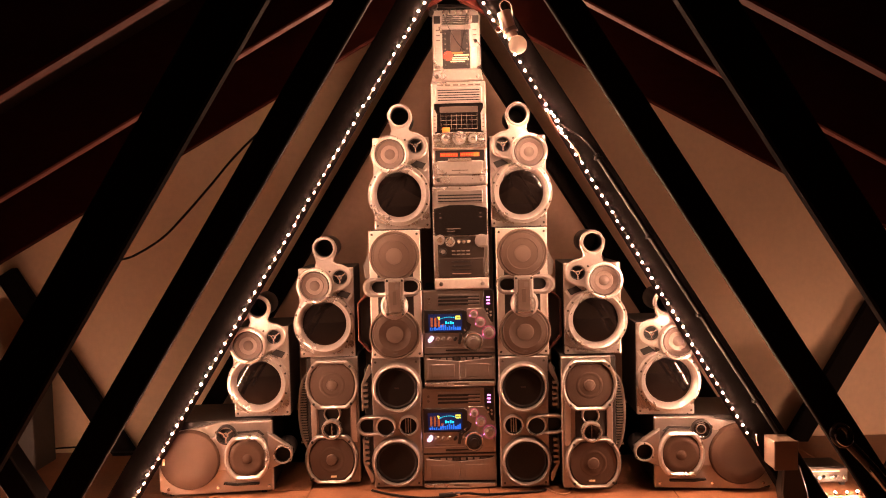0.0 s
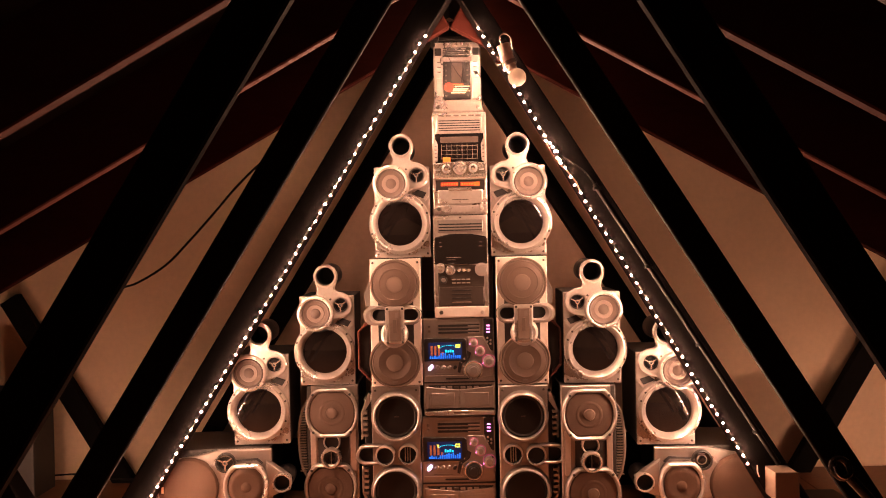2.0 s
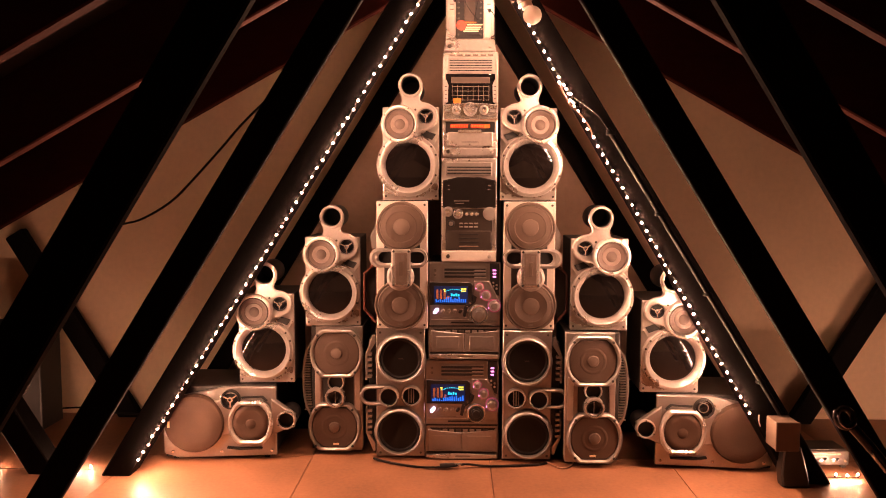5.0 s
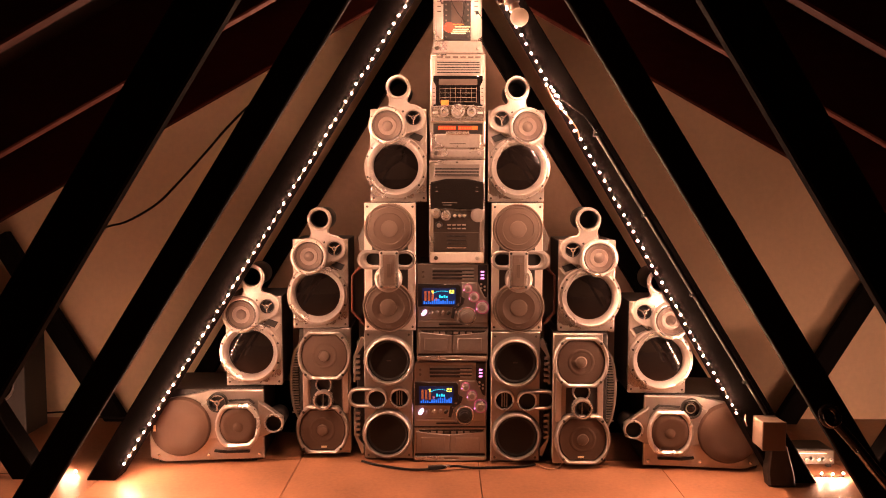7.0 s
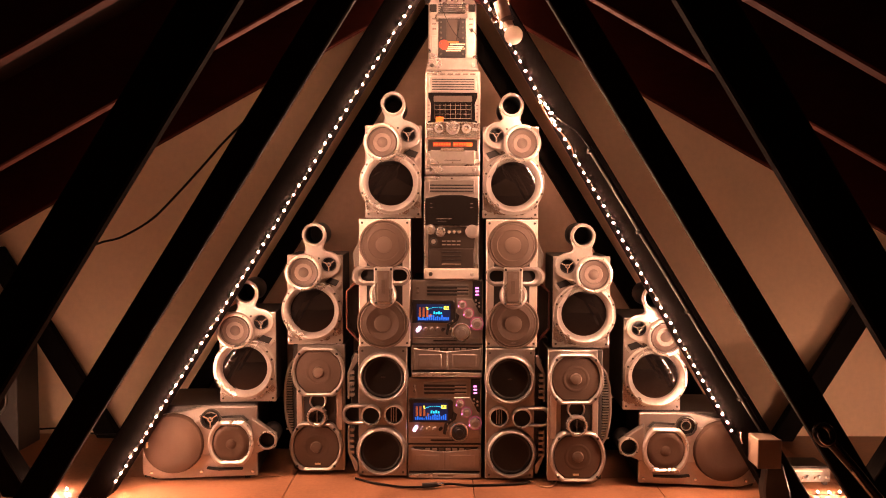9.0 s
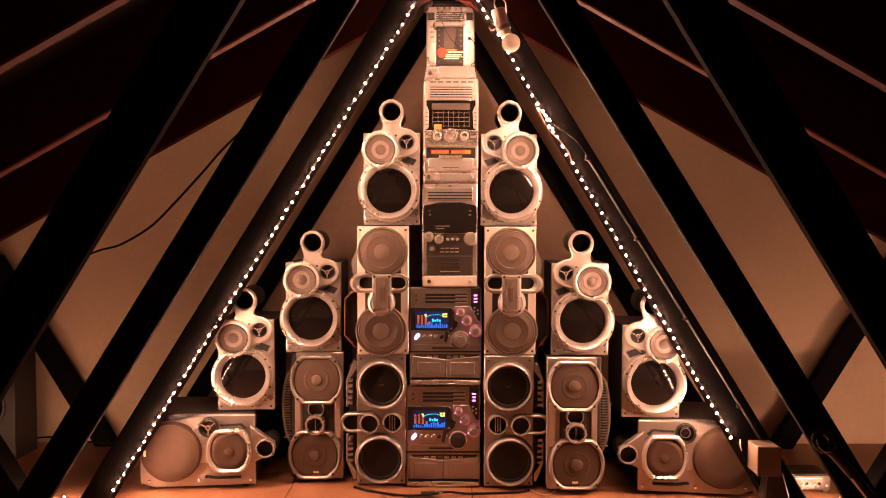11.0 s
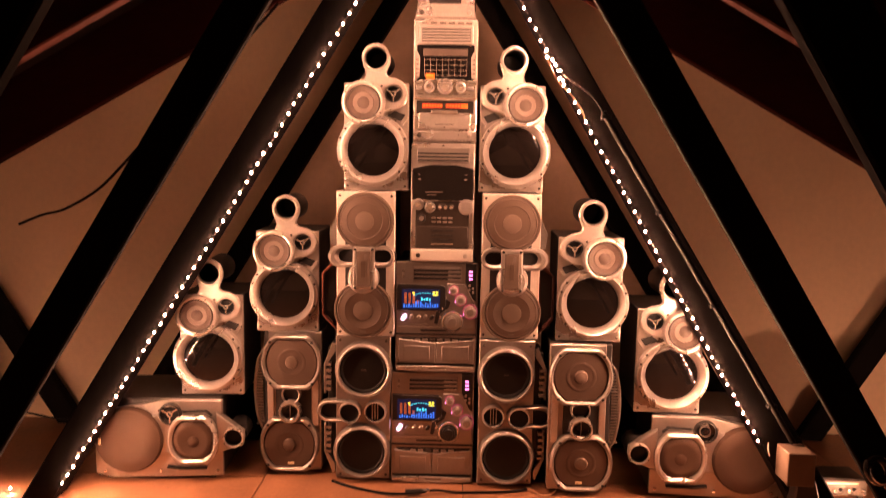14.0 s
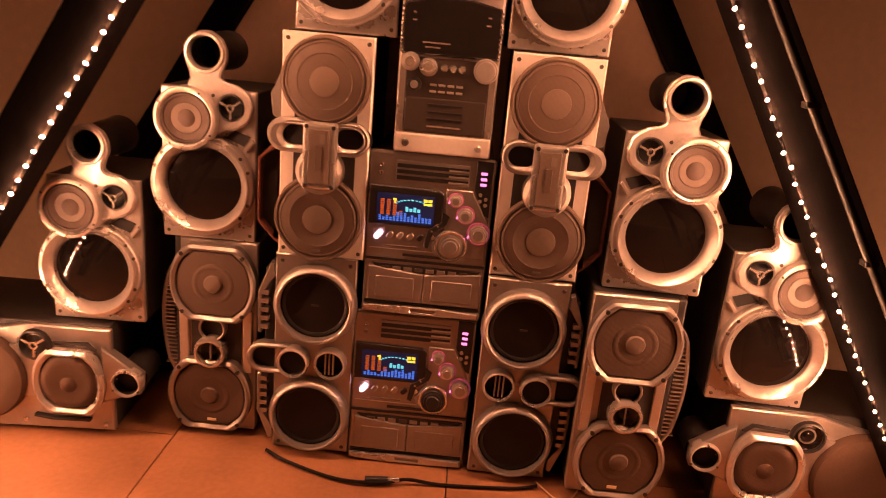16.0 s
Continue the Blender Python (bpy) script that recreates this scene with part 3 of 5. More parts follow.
def twin_speaker(x, y, z, s, label, turn=0.0):
    """Two eight-sided grilled woofers with a tweeter and a port between them and a ribbed side handle. s=1: the handle to its left."""
    t = thing("loudspeaker", x, y, z, label, "loudspeaker", TOWER, turn=turn)
    part("cabinet_body", box(-0.098, 0.100, 0.014, 0.27, 0.001, 0.482, 0.004), CABINET, t, "black vinyl-wrapped cabinet box")
    part("baffle", slab([(-0.078, 0.0), (0.098, 0.0), (0.102, 0.02), (0.102, 0.484), (-0.078, 0.484)] if s > 0 else [(-0.102, 0.484), (-0.102, 0.02), (-0.098, 0.0), (0.078, 0.0), (0.078, 0.484)], (), -0.002, 0.0135, 0.003), SILVER_DULL, t, "dull silver front baffle")
    for zz, dx in ((0.383, 0.004), (0.097, -0.006)):
        clean = octagon(dx * s, zz, 0.1010, 0.0925, 1.60)
        rounded = octagon(dx * s, zz, 0.0875, 0.0795, 1.52)
        fr = part("woofer_frame", slab(clean, [rounded], -0.030, -0.002, 0.006), SILVER_DULL, t, "silver eight-sided frame round the woofer", smooth=True)
        g = part("grille", slab(inset(rounded, -0.001), (), -0.022, -0.010, 0.006), GRILLE, fr, "brown-grey woven grille", smooth=True)
        part("cone_mark", lathe([(0.050, -0.0215), (0.046, -0.0232), (0.040, -0.0228), (0.034, -0.0215)], dx * s, zz, 36), GRILLE, g, smooth=True)
        part("dust_cap", lathe([(0.022, -0.0215), (0.019, -0.027), (0.010, -0.0295), (0, -0.030)], dx * s, zz, 28), GRILLE_CAP, g, smooth=True)
        screws(fr, [(dx * s + a, zz + b) for a, b in ((-0.070, 0.0705), (0.070, 0.0705), (-0.070, -0.0705), (0.070, -0.0705))], -0.0302, 0.005, BLACK)
    brand_bar(t, 0.0, 0.033, -0.0235, 0.022, 0.007, CREAM)
    for k in (-0.070, 0.082):
        part("column", box(s * k - 0.011, s * k + 0.011, -0.012, -0.002, 0.16, 0.32, 0.003), SILVER, t)
    part("throat", box(-0.054, 0.066, -0.005, 0.0, 0.16, 0.32, 0.001), CABINET, t)
    port(t, 0.001 * s, 0.272, 0.0265, -0.026)
    tw = part("tweeter", lathe([(0.039, -0.004), (0.039, -0.026), (0.035, -0.036), (0.030, -0.036), (0.027, -0.026), (0.024, -0.016)], -0.002 * s, 0.212, 36), SILVER, t, "silver-rimmed tweeter", smooth=True)
    part("waveguide", lathe([(0.0265, -0.020), (0.012, -0.012), (0.009, -0.016), (0, -0.019)], -0.002 * s, 0.212, 28), BLACK, tw, smooth=True)
    part("vane", box(-0.002 * s - 0.001, -0.002 * s + 0.001, -0.026, -0.016, 0.190, 0.234), SILVER_DULL, tw)
    # ribbed handle
    pts = [(-0.098, 0.415), (-0.118, 0.385), (-0.130, 0.330), (-0.134, 0.270), (-0.130, 0.210), (-0.120, 0.160), (-0.100, 0.120)]
    h = part("handle", tube([(s * a, 0.03, b) for a, b in pts], 0.0055, 8), SILVER_DULL, t, "curved ribbed side handle", smooth=True)
    rib = part("rib", box(*sorted((s * -0.130, s * -0.104)), 0.026, 0.036, -0.0018, 0.0018), SILVER_DULL, h)
    rib.matrix_basis = pose(0, 0, 0.15)
    for k in range(1, 24):
        zz = 0.15 + k * 0.0100
        bulge = 1 - ((zz - 0.268) / 0.16) ** 2
        twin(rib, pose(s * (0.010 - 0.012 * bulge), 0, zz))
    part("handle_backing", slab([(s * a, b) for a, b in ((-0.097, 0.42), (-0.126, 0.36), (-0.130, 0.27), (-0.126, 0.18), (-0.097, 0.11))], (), 0.040, 0.12, 0.0), CABINET, t)
    return t


def lying_speaker(x, y, z, s, label, turn=0.0):
    """Speaker laid on its side: a large and a small grilled woofer, a tweeter and a round port. s=1: the large woofer to its left."""
    t = thing("loudspeaker", x, y, z, label, "loudspeaker", TOWER, turn=turn)
    part("cabinet_body", box(-0.205, 0.205, 0.014, 0.27, 0.001, 0.272, 0.005), CABINET, t, "black vinyl-wrapped cabinet box")
    line = [(-0.205, 0.020), (-0.150, 0.002), (0.212, 0.010), (0.212, 0.075), (0.212, 0.268), (0.020, 0.270), (-0.06, 0.252), (-0.205, 0.228)]
    part("baffle", slab([(s * a, b) for a, b in line], (), -0.002, 0.0135, 0.003), SILVER_DULL, t, "silver front baffle")
    circles = [(-0.088 * s, 0.138, 0.106), (0.123 * s, 0.140, 0.074), (0.040 * s, 0.16, 0.07), (0.047 * s, 0.222, 0.032), (0.19 * s, 0.148, 0.035)]
    part("front_plate", slab(blob((0.03 * s, 0.15), circles, 0.010, 120), [circle(0.048 * s, 0.228, 0.0305, 28)], -0.012, -0.002, 0.004), SILVER_DULL, t, "silver plate joining the two woofers", smooth=True)
    part("grille_large", lathe([(0.110, -0.004), (0.109, -0.020), (0.104, -0.027), (0.092, -0.030), (0.055, -0.034), (0.053, -0.0332), (0, -0.037)], -0.088 * s, 0.138, 56), GRILLE_BROWN, t, "large domed woven grille", smooth=True)
    part("rim_small", slab(octagon(0.121 * s, 0.140, 0.082, 0.081, 1.56), [octagon(0.121 * s, 0.140, 0.067, 0.066, 1.52)], -0.032, -0.008, 0.007), SILVER, t, "proud silver frame round the smaller woofer", smooth=True)
    # flat near-black strip, painted shade of a gap in the plate
    part("shadow_slot", slab([(s * a, b) for a, b in ((0.085, 0.236), (0.165, 0.240), (0.185, 0.222), (0.178, 0.218), (0.160, 0.232), (0.090, 0.229))], (), -0.0135, -0.010, 0.0), RECESS_SHADE, t)
    g = part("grille_small", lathe([(0.072, -0.016), (0.064, -0.024), (0.048, -0.028), (0.046, -0.0272), (0, -0.030)], 0.121 * s, 0.140, 44), GRILLE_BROWN, t, "round woven grille", smooth=True)
    part("dust_cap", lathe([(0.020, -0.028), (0.014, -0.032), (0, -0.033)], 0.123 * s, 0.138, 28), GRILLE_BROWN, g, smooth=True)
    bez = part("tweeter_bezel", lathe([(0.037, -0.012), (0.036, -0.024), (0.032, -0.026), (0.030, -0.020)], 0.048 * s, 0.228, 32), BLACK, t, smooth=True)
    if s > 0:
        spoked_tweeter(t, 0.048 * s, 0.228, 0.029, -0.020, CHROME)
    else:
        tw = part("tweeter", lathe([(0.030, -0.018), (0.024, -0.012), (0.016, -0.011), (0.014, -0.016), (0.008, -0.021), (0, -0.0206)], 0.048 * s, 0.228, 32), GLOSS, t, "glossy black bare tweeter", smooth=True)
        part("tweeter_ring", lathe([(0.019, -0.011), (0.018, -0.015), (0.0155, -0.015), (0.0145, -0.012)], 0.048 * s, 0.228, 28), SILVER_DULL, tw, smooth=True)
    arm = [(0.195, 0.230), (0.250, 0.190), (0.284, 0.165), (0.280, 0.118), (0.240, 0.108), (0.195, 0.090)]
    part("port_arm", slab([(s * a, b) for a, b in arm], [circle(0.252 * s, 0.148, 0.029, 24)], -0.016, 0.014, 0.004), SILVER_DULL, t)
    port(t, 0.252 * s, 0.148, 0.0285, -0.028)
    part("port_tube", lathe([(0.036, 0.012), (0.036, 0.10), (0.030, 0.11), (0, 0.11)], 0.252 * s, 0.148, 28), BLACK, t, smooth=True)
    screws(t, around(0.252 * s, 0.148, 0.0325, (90, 210, 330)), -0.028, 0.0025)
    screws(t, [(0.012 * s, 0.236), (-0.170 * s, 0.030), (0.010 * s, 0.030), (0.196 * s, 0.030)], -0.012, 0.0055, CHROME)
    # shade of the slot near the foot, painted as a near-black strip
    part("foot_slot_shade", slab([(s * a, b) for a, b in ((0.030, 0.040), (0.075, 0.034), (0.160, 0.036), (0.160, 0.042), (0.078, 0.041), (0.032, 0.047))], (), -0.0135, -0.002, 0.0), RECESS_SHADE, t)
    brand_bar(t, -0.176 * s, 0.140, -0.034, 0.008, 0.022, CREAM)
    return t


LOUD = [
    (bear_speaker, -0.146, 2.760, 0.974, 1, "silver three-way loudspeaker with a ringed glossy black woofer", 0),
    (bear_speaker, 0.286, 2.775, 0.973, -1, "silver three-way loudspeaker with a ringed glossy black woofer", 0),
    (pod_speaker, -0.178, 2.755, 0.496, 1, "silver loudspeaker with two domed grilles and a screwed bracket", 0),
    (pod_speaker, 0.291, 2.755, 0.495, -1, "silver loudspeaker with two domed grilles and a screwed bracket", 0),
    (ported_speaker, -0.185, 2.750, 0.009, 1, "silver loudspeaker with dark ringed woofers and three ports", 0),
    (ported_speaker, 0.287, 2.735, 0.006, -1, "silver loudspeaker with dark ringed woofers and three ports", 0),
    (bear_speaker, -0.444, 2.800, 0.496, 1, "silver three-way loudspeaker stacked on a twin-woofer one", 2),
    (bear_speaker, 0.545, 2.730, 0.498, -1, "silver three-way loudspeaker stacked on a twin-woofer one", -2),
    (twin_speaker, -0.434, 2.802, 0.010, 1, "silver loudspeaker with two eight-sided grilles and ribbed handle", 0),
    (twin_speaker, 0.522, 2.692, 0.013, -1, "silver loudspeaker with two eight-sided grilles and ribbed handle", 0),
    (bear_speaker, -0.691, 2.766, 0.283, 1, "silver three-way loudspeaker standing on one laid on its side", 3),
    (bear_speaker, 0.800, 2.697, 0.276, -1, "silver three-way loudspeaker standing on one laid on its side", -2),
    (lying_speaker, -0.860, 2.715, 0.008, 1, "silver loudspeaker laid on its side with a large domed grille", 3),
    (lying_speaker, 0.963, 2.668, 0.003, -1, "silver loudspeaker laid on its side with a large domed grille", -3),
]
for make, x, y, z, s, label, turn in LOUD:
    t = make(x, y, z, s, label, turn)
    if z < 0.02:
        reach = 0.17 if make is lying_speaker else 0.065
        pad = None
        for fx in (-reach, reach):
            for fy in (0.035, 0.23):
                if pad is None:
                    pad = part("rubber_foot", box(-0.010, 0.010, -0.010, 0.010, -z, 0.002, 0.0006), BLACK, t)
                    pad.matrix_basis = pose(fx, fy, 0)
                else:
                    twin(pad, pose(fx, fy, 0))


# ---------------------------------------------------------------- stereo units
STACK = "stereo units of the tower"


def knob(t, x, z, r, y, material=SILVER, name="knob", cap=None, length=0.016):
    k = part(name, lathe([(r, y), (r, y - length * 0.55), (r * 0.92, y - length * 0.75), (r * 0.78, y - length * 0.8), (r * 0.74, y - length), (r * 0.60, y - length * 1.04), (0, y - length * 1.05)], x, z, 30), material, t, smooth=True)
    if cap:
        part("cap", lathe([(r * 0.6, y - length), (r * 0.52, y - length * 1.2), (0, y - length * 1.25)], x, z, 24), cap, k, smooth=True)
    return k


def slots(t, x0, x1, zs, y, h=0.0035, material=BLACK, name="vent_slot"):
    first = None
    for z in zs:
        if first is None:
            first = part(name, box(x0, x1, y - 0.002, y + 0.004, -h / 2, h / 2, 0.0006), material, t)
            first.matrix_basis = pose(0, 0, z)
        else:
            twin(first, pose(0, 0, z))


def feet(t, places, y):
    for x, z in places:
        part("foot_cap", lathe([(0.0075, y), (0.0075, y - 0.005), (0.005, y - 0.008), (0, y - 0.0085)], x, z, 20), SCREW if x < 0 else SILVER, t, smooth=True)


def lit_unit(x, y, z, w, big, label, tall=1.0):
    """Wide unit with a lit blue display, ringed knobs and a double cassette bay."""
    t = thing("stereo_unit", x, y, z, label, "stereo system", STACK)
    t.scale = (1, 1, tall)
    h, f = 0.366, w / 0.267
    part("case", box(-w / 2 + 0.004, w / 2 - 0.004, 0.016, 0.32, 0.002, h - 0.002, 0.005), CABINET, t, "black metal case")
    part("front", box(-w / 2, w / 2, 0.0, 0.018, 0.0, h, 0.006), SILVER_DULL, t, "silver-grey moulded front")
    vent = part("vent_panel", box(-0.076 * f, 0.080 * f, -0.003, 0.004, 0.304, 0.349, 0.002), SILVER_DULL, t)
    slots(vent, -0.074 * f, 0.036 * f, (0.312, 0.325, 0.338), -0.0025, 0.0085)
    slots(vent, 0.036 * f, 0.078 * f, (0.3095, 0.3225, 0.3355), -0.0028, 0.0034, SILVER, "vent_rib")
    slots(vent, 0.036 * f, 0.078 * f, (0.314, 0.327, 0.340), -0.0025, 0.0046)
    for zz in (0.335, 0.318):
        part("jack", lathe([(0.0048, -0.001), (0.0048, -0.004), (0.003, -0.0045), (0, -0.002)], -0.108 * f, zz, 14), CONE_RING, t)
    part("side_panel", slab([(0.093 * f, 0.362), (0.128 * f, 0.362), (0.128 * f, 0.240), (0.118 * f, 0.245), (0.093 * f, 0.300)], (), -0.004, 0.002, 0.001), BLACK, t, "black panel with three lit magenta keys")
    led = part("lit_key", box(-0.0065, 0.0065, -0.0065, -0.003, -0.0030, 0.0030, 0.0015), LED, t, "lit magenta key")
    led.matrix_basis = pose(0.110 * f, 0, 0.336)
    for zz in (0.324, 0.312):
        twin(led, pose(0.110 * f, 0, zz))
    for bx, bz in ((0.106, 0.290), (0.118, 0.281), (0.118, 0.268), (0.106, 0.276)):
        part("button", lathe([(0.004, -0.004), (0.004, -0.007), (0, -0.0075)], bx * f, bz, 14), SILVER, t)
    # display
    bez = part("display_bezel", slab([(-0.128 * f, 0.292), (0.020 * f, 0.290), (0.030 * f, 0.282), (0.030 * f, 0.205), (-0.128 * f, 0.205)], (), -0.006, 0.002, 0.002), BLACK, t, "black display bezel")
    part("display", box(-0.112 * f, 0.012 * f, -0.0072, -0.005, 0.212, 0.276), BLUE, bez, "lit blue display")
    rnd = random.Random(5 if big else 9)
    amber, bars = bmesh.new(), bmesh.new()
    for k in range(4):
        xx = (-0.100 + 0.0135 * k) * f
        for j in range(9 if k < 3 else 3):
            box(xx - 0.0040, xx + 0.0040, -0.0084, -0.0070, 0.2285 + j * 0.0040, 0.2312 + j * 0.0040, 0, amber)
    part("level_meter", amber, AMBER_BAR, bez, "columns of dim amber level bars")
    for k in range(15):
        xx = (-0.104 + 0.0077 * k) * f
        top = (2 if k < 5 else 4) + rnd.randint(-1, 1)
        for j in range(top):
            box(xx - 0.0026, xx + 0.0026, -0.0084, -0.0070, 0.2165 + j * 0.0040, 0.2192 + j * 0.0040, 0, bars)
    part("level_meter", bars, BLUE_BAR, bez, "rows of lit blue level bars")
    arc = bmesh.new()
    for k in range(11):
        a = radians(150 - 12 * k)
        xx, zz = -0.036 * f + 0.040 * math.cos(a), 0.2475 + 0.017 * math.sin(a)
        box(xx - 0.0026, xx + 0.0026, -0.0084, -0.0070, zz - 0.0011, zz + 0.0011, 0, arc)
    part("level_arc", arc, CYAN, bez, "arc of lit cyan marks")
    for x0, x1, z0, z1 in ((-0.078, -0.070, 0.262, 0.266), (-0.075, -0.071, 0.256, 0.262), (-0.012, -0.004, 0.263, 0.269), (-0.002, 0.006, 0.263, 0.269), (-0.012, 0.006, 0.256, 0.260)):
        part("symbol", box(x0 * f, x1 * f, -0.0086, -0.0070, z0, z1), YELLOW, bez)
    for k in range(4):
        x0 = (-0.050 + 0.0085 * k) * f
        part("station_text", box(x0, x0 + 0.0062, -0.0086, -0.0070, 0.239, 0.249 - 0.003 * (k % 2)), CYAN, bez, "lit cyan bar of text")
    # control field
    part("control_field", slab([(0.034 * f, 0.296), (0.090 * f, 0.296), (0.128 * f, 0.225), (0.128 * f, 0.145), (0.020 * f, 0.145), (0.008 * f, 0.170), (0.034 * f, 0.205)], (), -0.005, 0.002, 0.002), SILVER_DULL, t)
    part("swoop", slab([(0.030 * f, 0.246), (0.046 * f, 0.236), (0.040 * f, 0.216), (0.014 * f, 0.196), (0.004 * f, 0.160), (-0.006 * f, 0.164), (0.000 * f, 0.202), (0.030 * f, 0.222)], (), -0.0075, -0.003, 0.001), BLACK, t, "dark swoop beside the dial")
    for kx, kz, r in ((0.056, 0.274, 0.0145), (0.079, 0.243, 0.018), (0.110, 0.204, 0.0225)):
        ring = part("lit_ring", lathe([(r * 1.12, -0.004), (r * 1.12, -0.008), (r * 0.98, -0.009), (r * 0.95, -0.005)], kx * f, kz, 30), LED_SOFT, t, "dim magenta ring round a knob", smooth=True)
        knob(ring, kx * f, kz, r * 0.92, -0.005, SILVER, cap=SILVER_DULL)
        glint = part("lit_mark", box(-0.0016, 0.0016, -0.0022, 0.0, -0.003, 0.003), LED, ring)
        glint.matrix_basis = pose(kx * f - r * 0.95, -0.008, kz - r * 0.35, 0, 20)
    part("dial_ring", lathe([(0.036, -0.004), (0.036, -0.012), (0.033, -0.016), (0.029, -0.015), (0.028, -0.008)], 0.053 * f, 0.172, 40), CHROME, t, "bright ring of the volume dial", smooth=True)
    knob(t, 0.053 * f, 0.172, 0.0275 if big else 0.0275, -0.004, SILVER_DULL if big else BLACK, "dial", SILVER_DULL if big else BLACK, 0.020)
    for bx, bz in ((0.010, 0.200), (0.022, 0.212), (0.012, 0.186)):
        part("button", lathe([(0.0055, -0.003), (0.0055, -0.007), (0, -0.0078)], bx * f, bz, 16), SILVER, t)
    pw = part("power_button", slab(capsule(-0.006, 0.006, 0.0, 0.0062, 8), (), -0.009, -0.001, 0.0015), LED_WHITE, t, "lit pinkish white power button")
    pw.matrix_basis = pose(-0.105 * f, 0, 0.182, 0, -50)
    for bx in (-0.080, -0.058, -0.036, -0.014):
        o = part("oval_button", slab(capsule(-0.003, 0.003, 0.0, 0.006, 8), (), -0.006, 0.0, 0.0015), BLACK if bx > -0.03 else SILVER_DULL, t)
        o.matrix_basis = pose(bx * f, 0, 0.182, 0, -50)
    slots(t, -0.124 * f, 0.124 * f, (0.150,), -0.0005, 0.002, SILVER)
    slots(t, -0.090 * f, -0.020 * f, (0.158,), -0.0005, 0.0022, CONE_RING, "label_bar")
    slots(t, -0.050 * f, 0.040 * f, (0.139,), -0.0005, 0.006, BLACK, "recess")
    slots(t, -0.131 * f, 0.131 * f, (0.126,), -0.0012, 0.006, BLACK, "joint")
    # cassette bay
    part("bay_strip", slab([(-0.116 * f, 0.116), (0.124 * f, 0.116), (0.108 * f, 0.099), (-0.098 * f, 0.099)], (), -0.003, 0.002, 0.0005), BLACK, t, "black strip of cassette keys")
    for k in range(8):
        kx = (-0.085 + 0.0245 * k) * f
        part("cassette_key", box(kx - 0.009, kx + 0.009, -0.006, -0.002, 0.102, 0.111, 0.001), SCREW if k in (0, 3, 7) else SILVER_DULL, t)
    for a, b in ((-0.122, -0.001), (0.001, 0.126)):
        part("cassette_door", slab([(a * f, 0.030), (b * f, 0.030), (b * f, 0.098 if b < 0.1 else 0.110), (a * f, 0.098 if a > -0.1 else 0.110)], (), -0.008, 0.002, 0.002), SILVER_DULL, t, "silver-grey cassette door")
        part("door_facet", slab([((a + 0.018) * f, 0.040), ((b - 0.018) * f, 0.040), ((b - 0.018) * f, 0.088), ((a + 0.018) * f, 0.088)], (), -0.0095, -0.007, 0.0012), SILVER_DULL, t)
    slots(t, -0.128 * f, 0.128 * f, (0.024,), -0.001, 0.006, BLACK, "joint")
    part("lip", box(-0.131 * f, 0.131 * f, -0.010, 0.004, 0.002, 0.019, 0.004), SILVER_DULL, t)
    part("bright_lip", slab([(-0.128 * f, 0.008), (-0.06 * f, 0.004), (0.05 * f, 0.004), (0.125 * f, 0.008), (0.125 * f, 0.018), (0.04 * f, 0.022), (-0.04 * f, 0.022), (-0.128 * f, 0.018)], [capsule(-0.020, 0.030, 0.013, 0.004, 6)], -0.014, -0.008, 0.001), SILVER, t, "bright lip under the cassette doors")
    return t


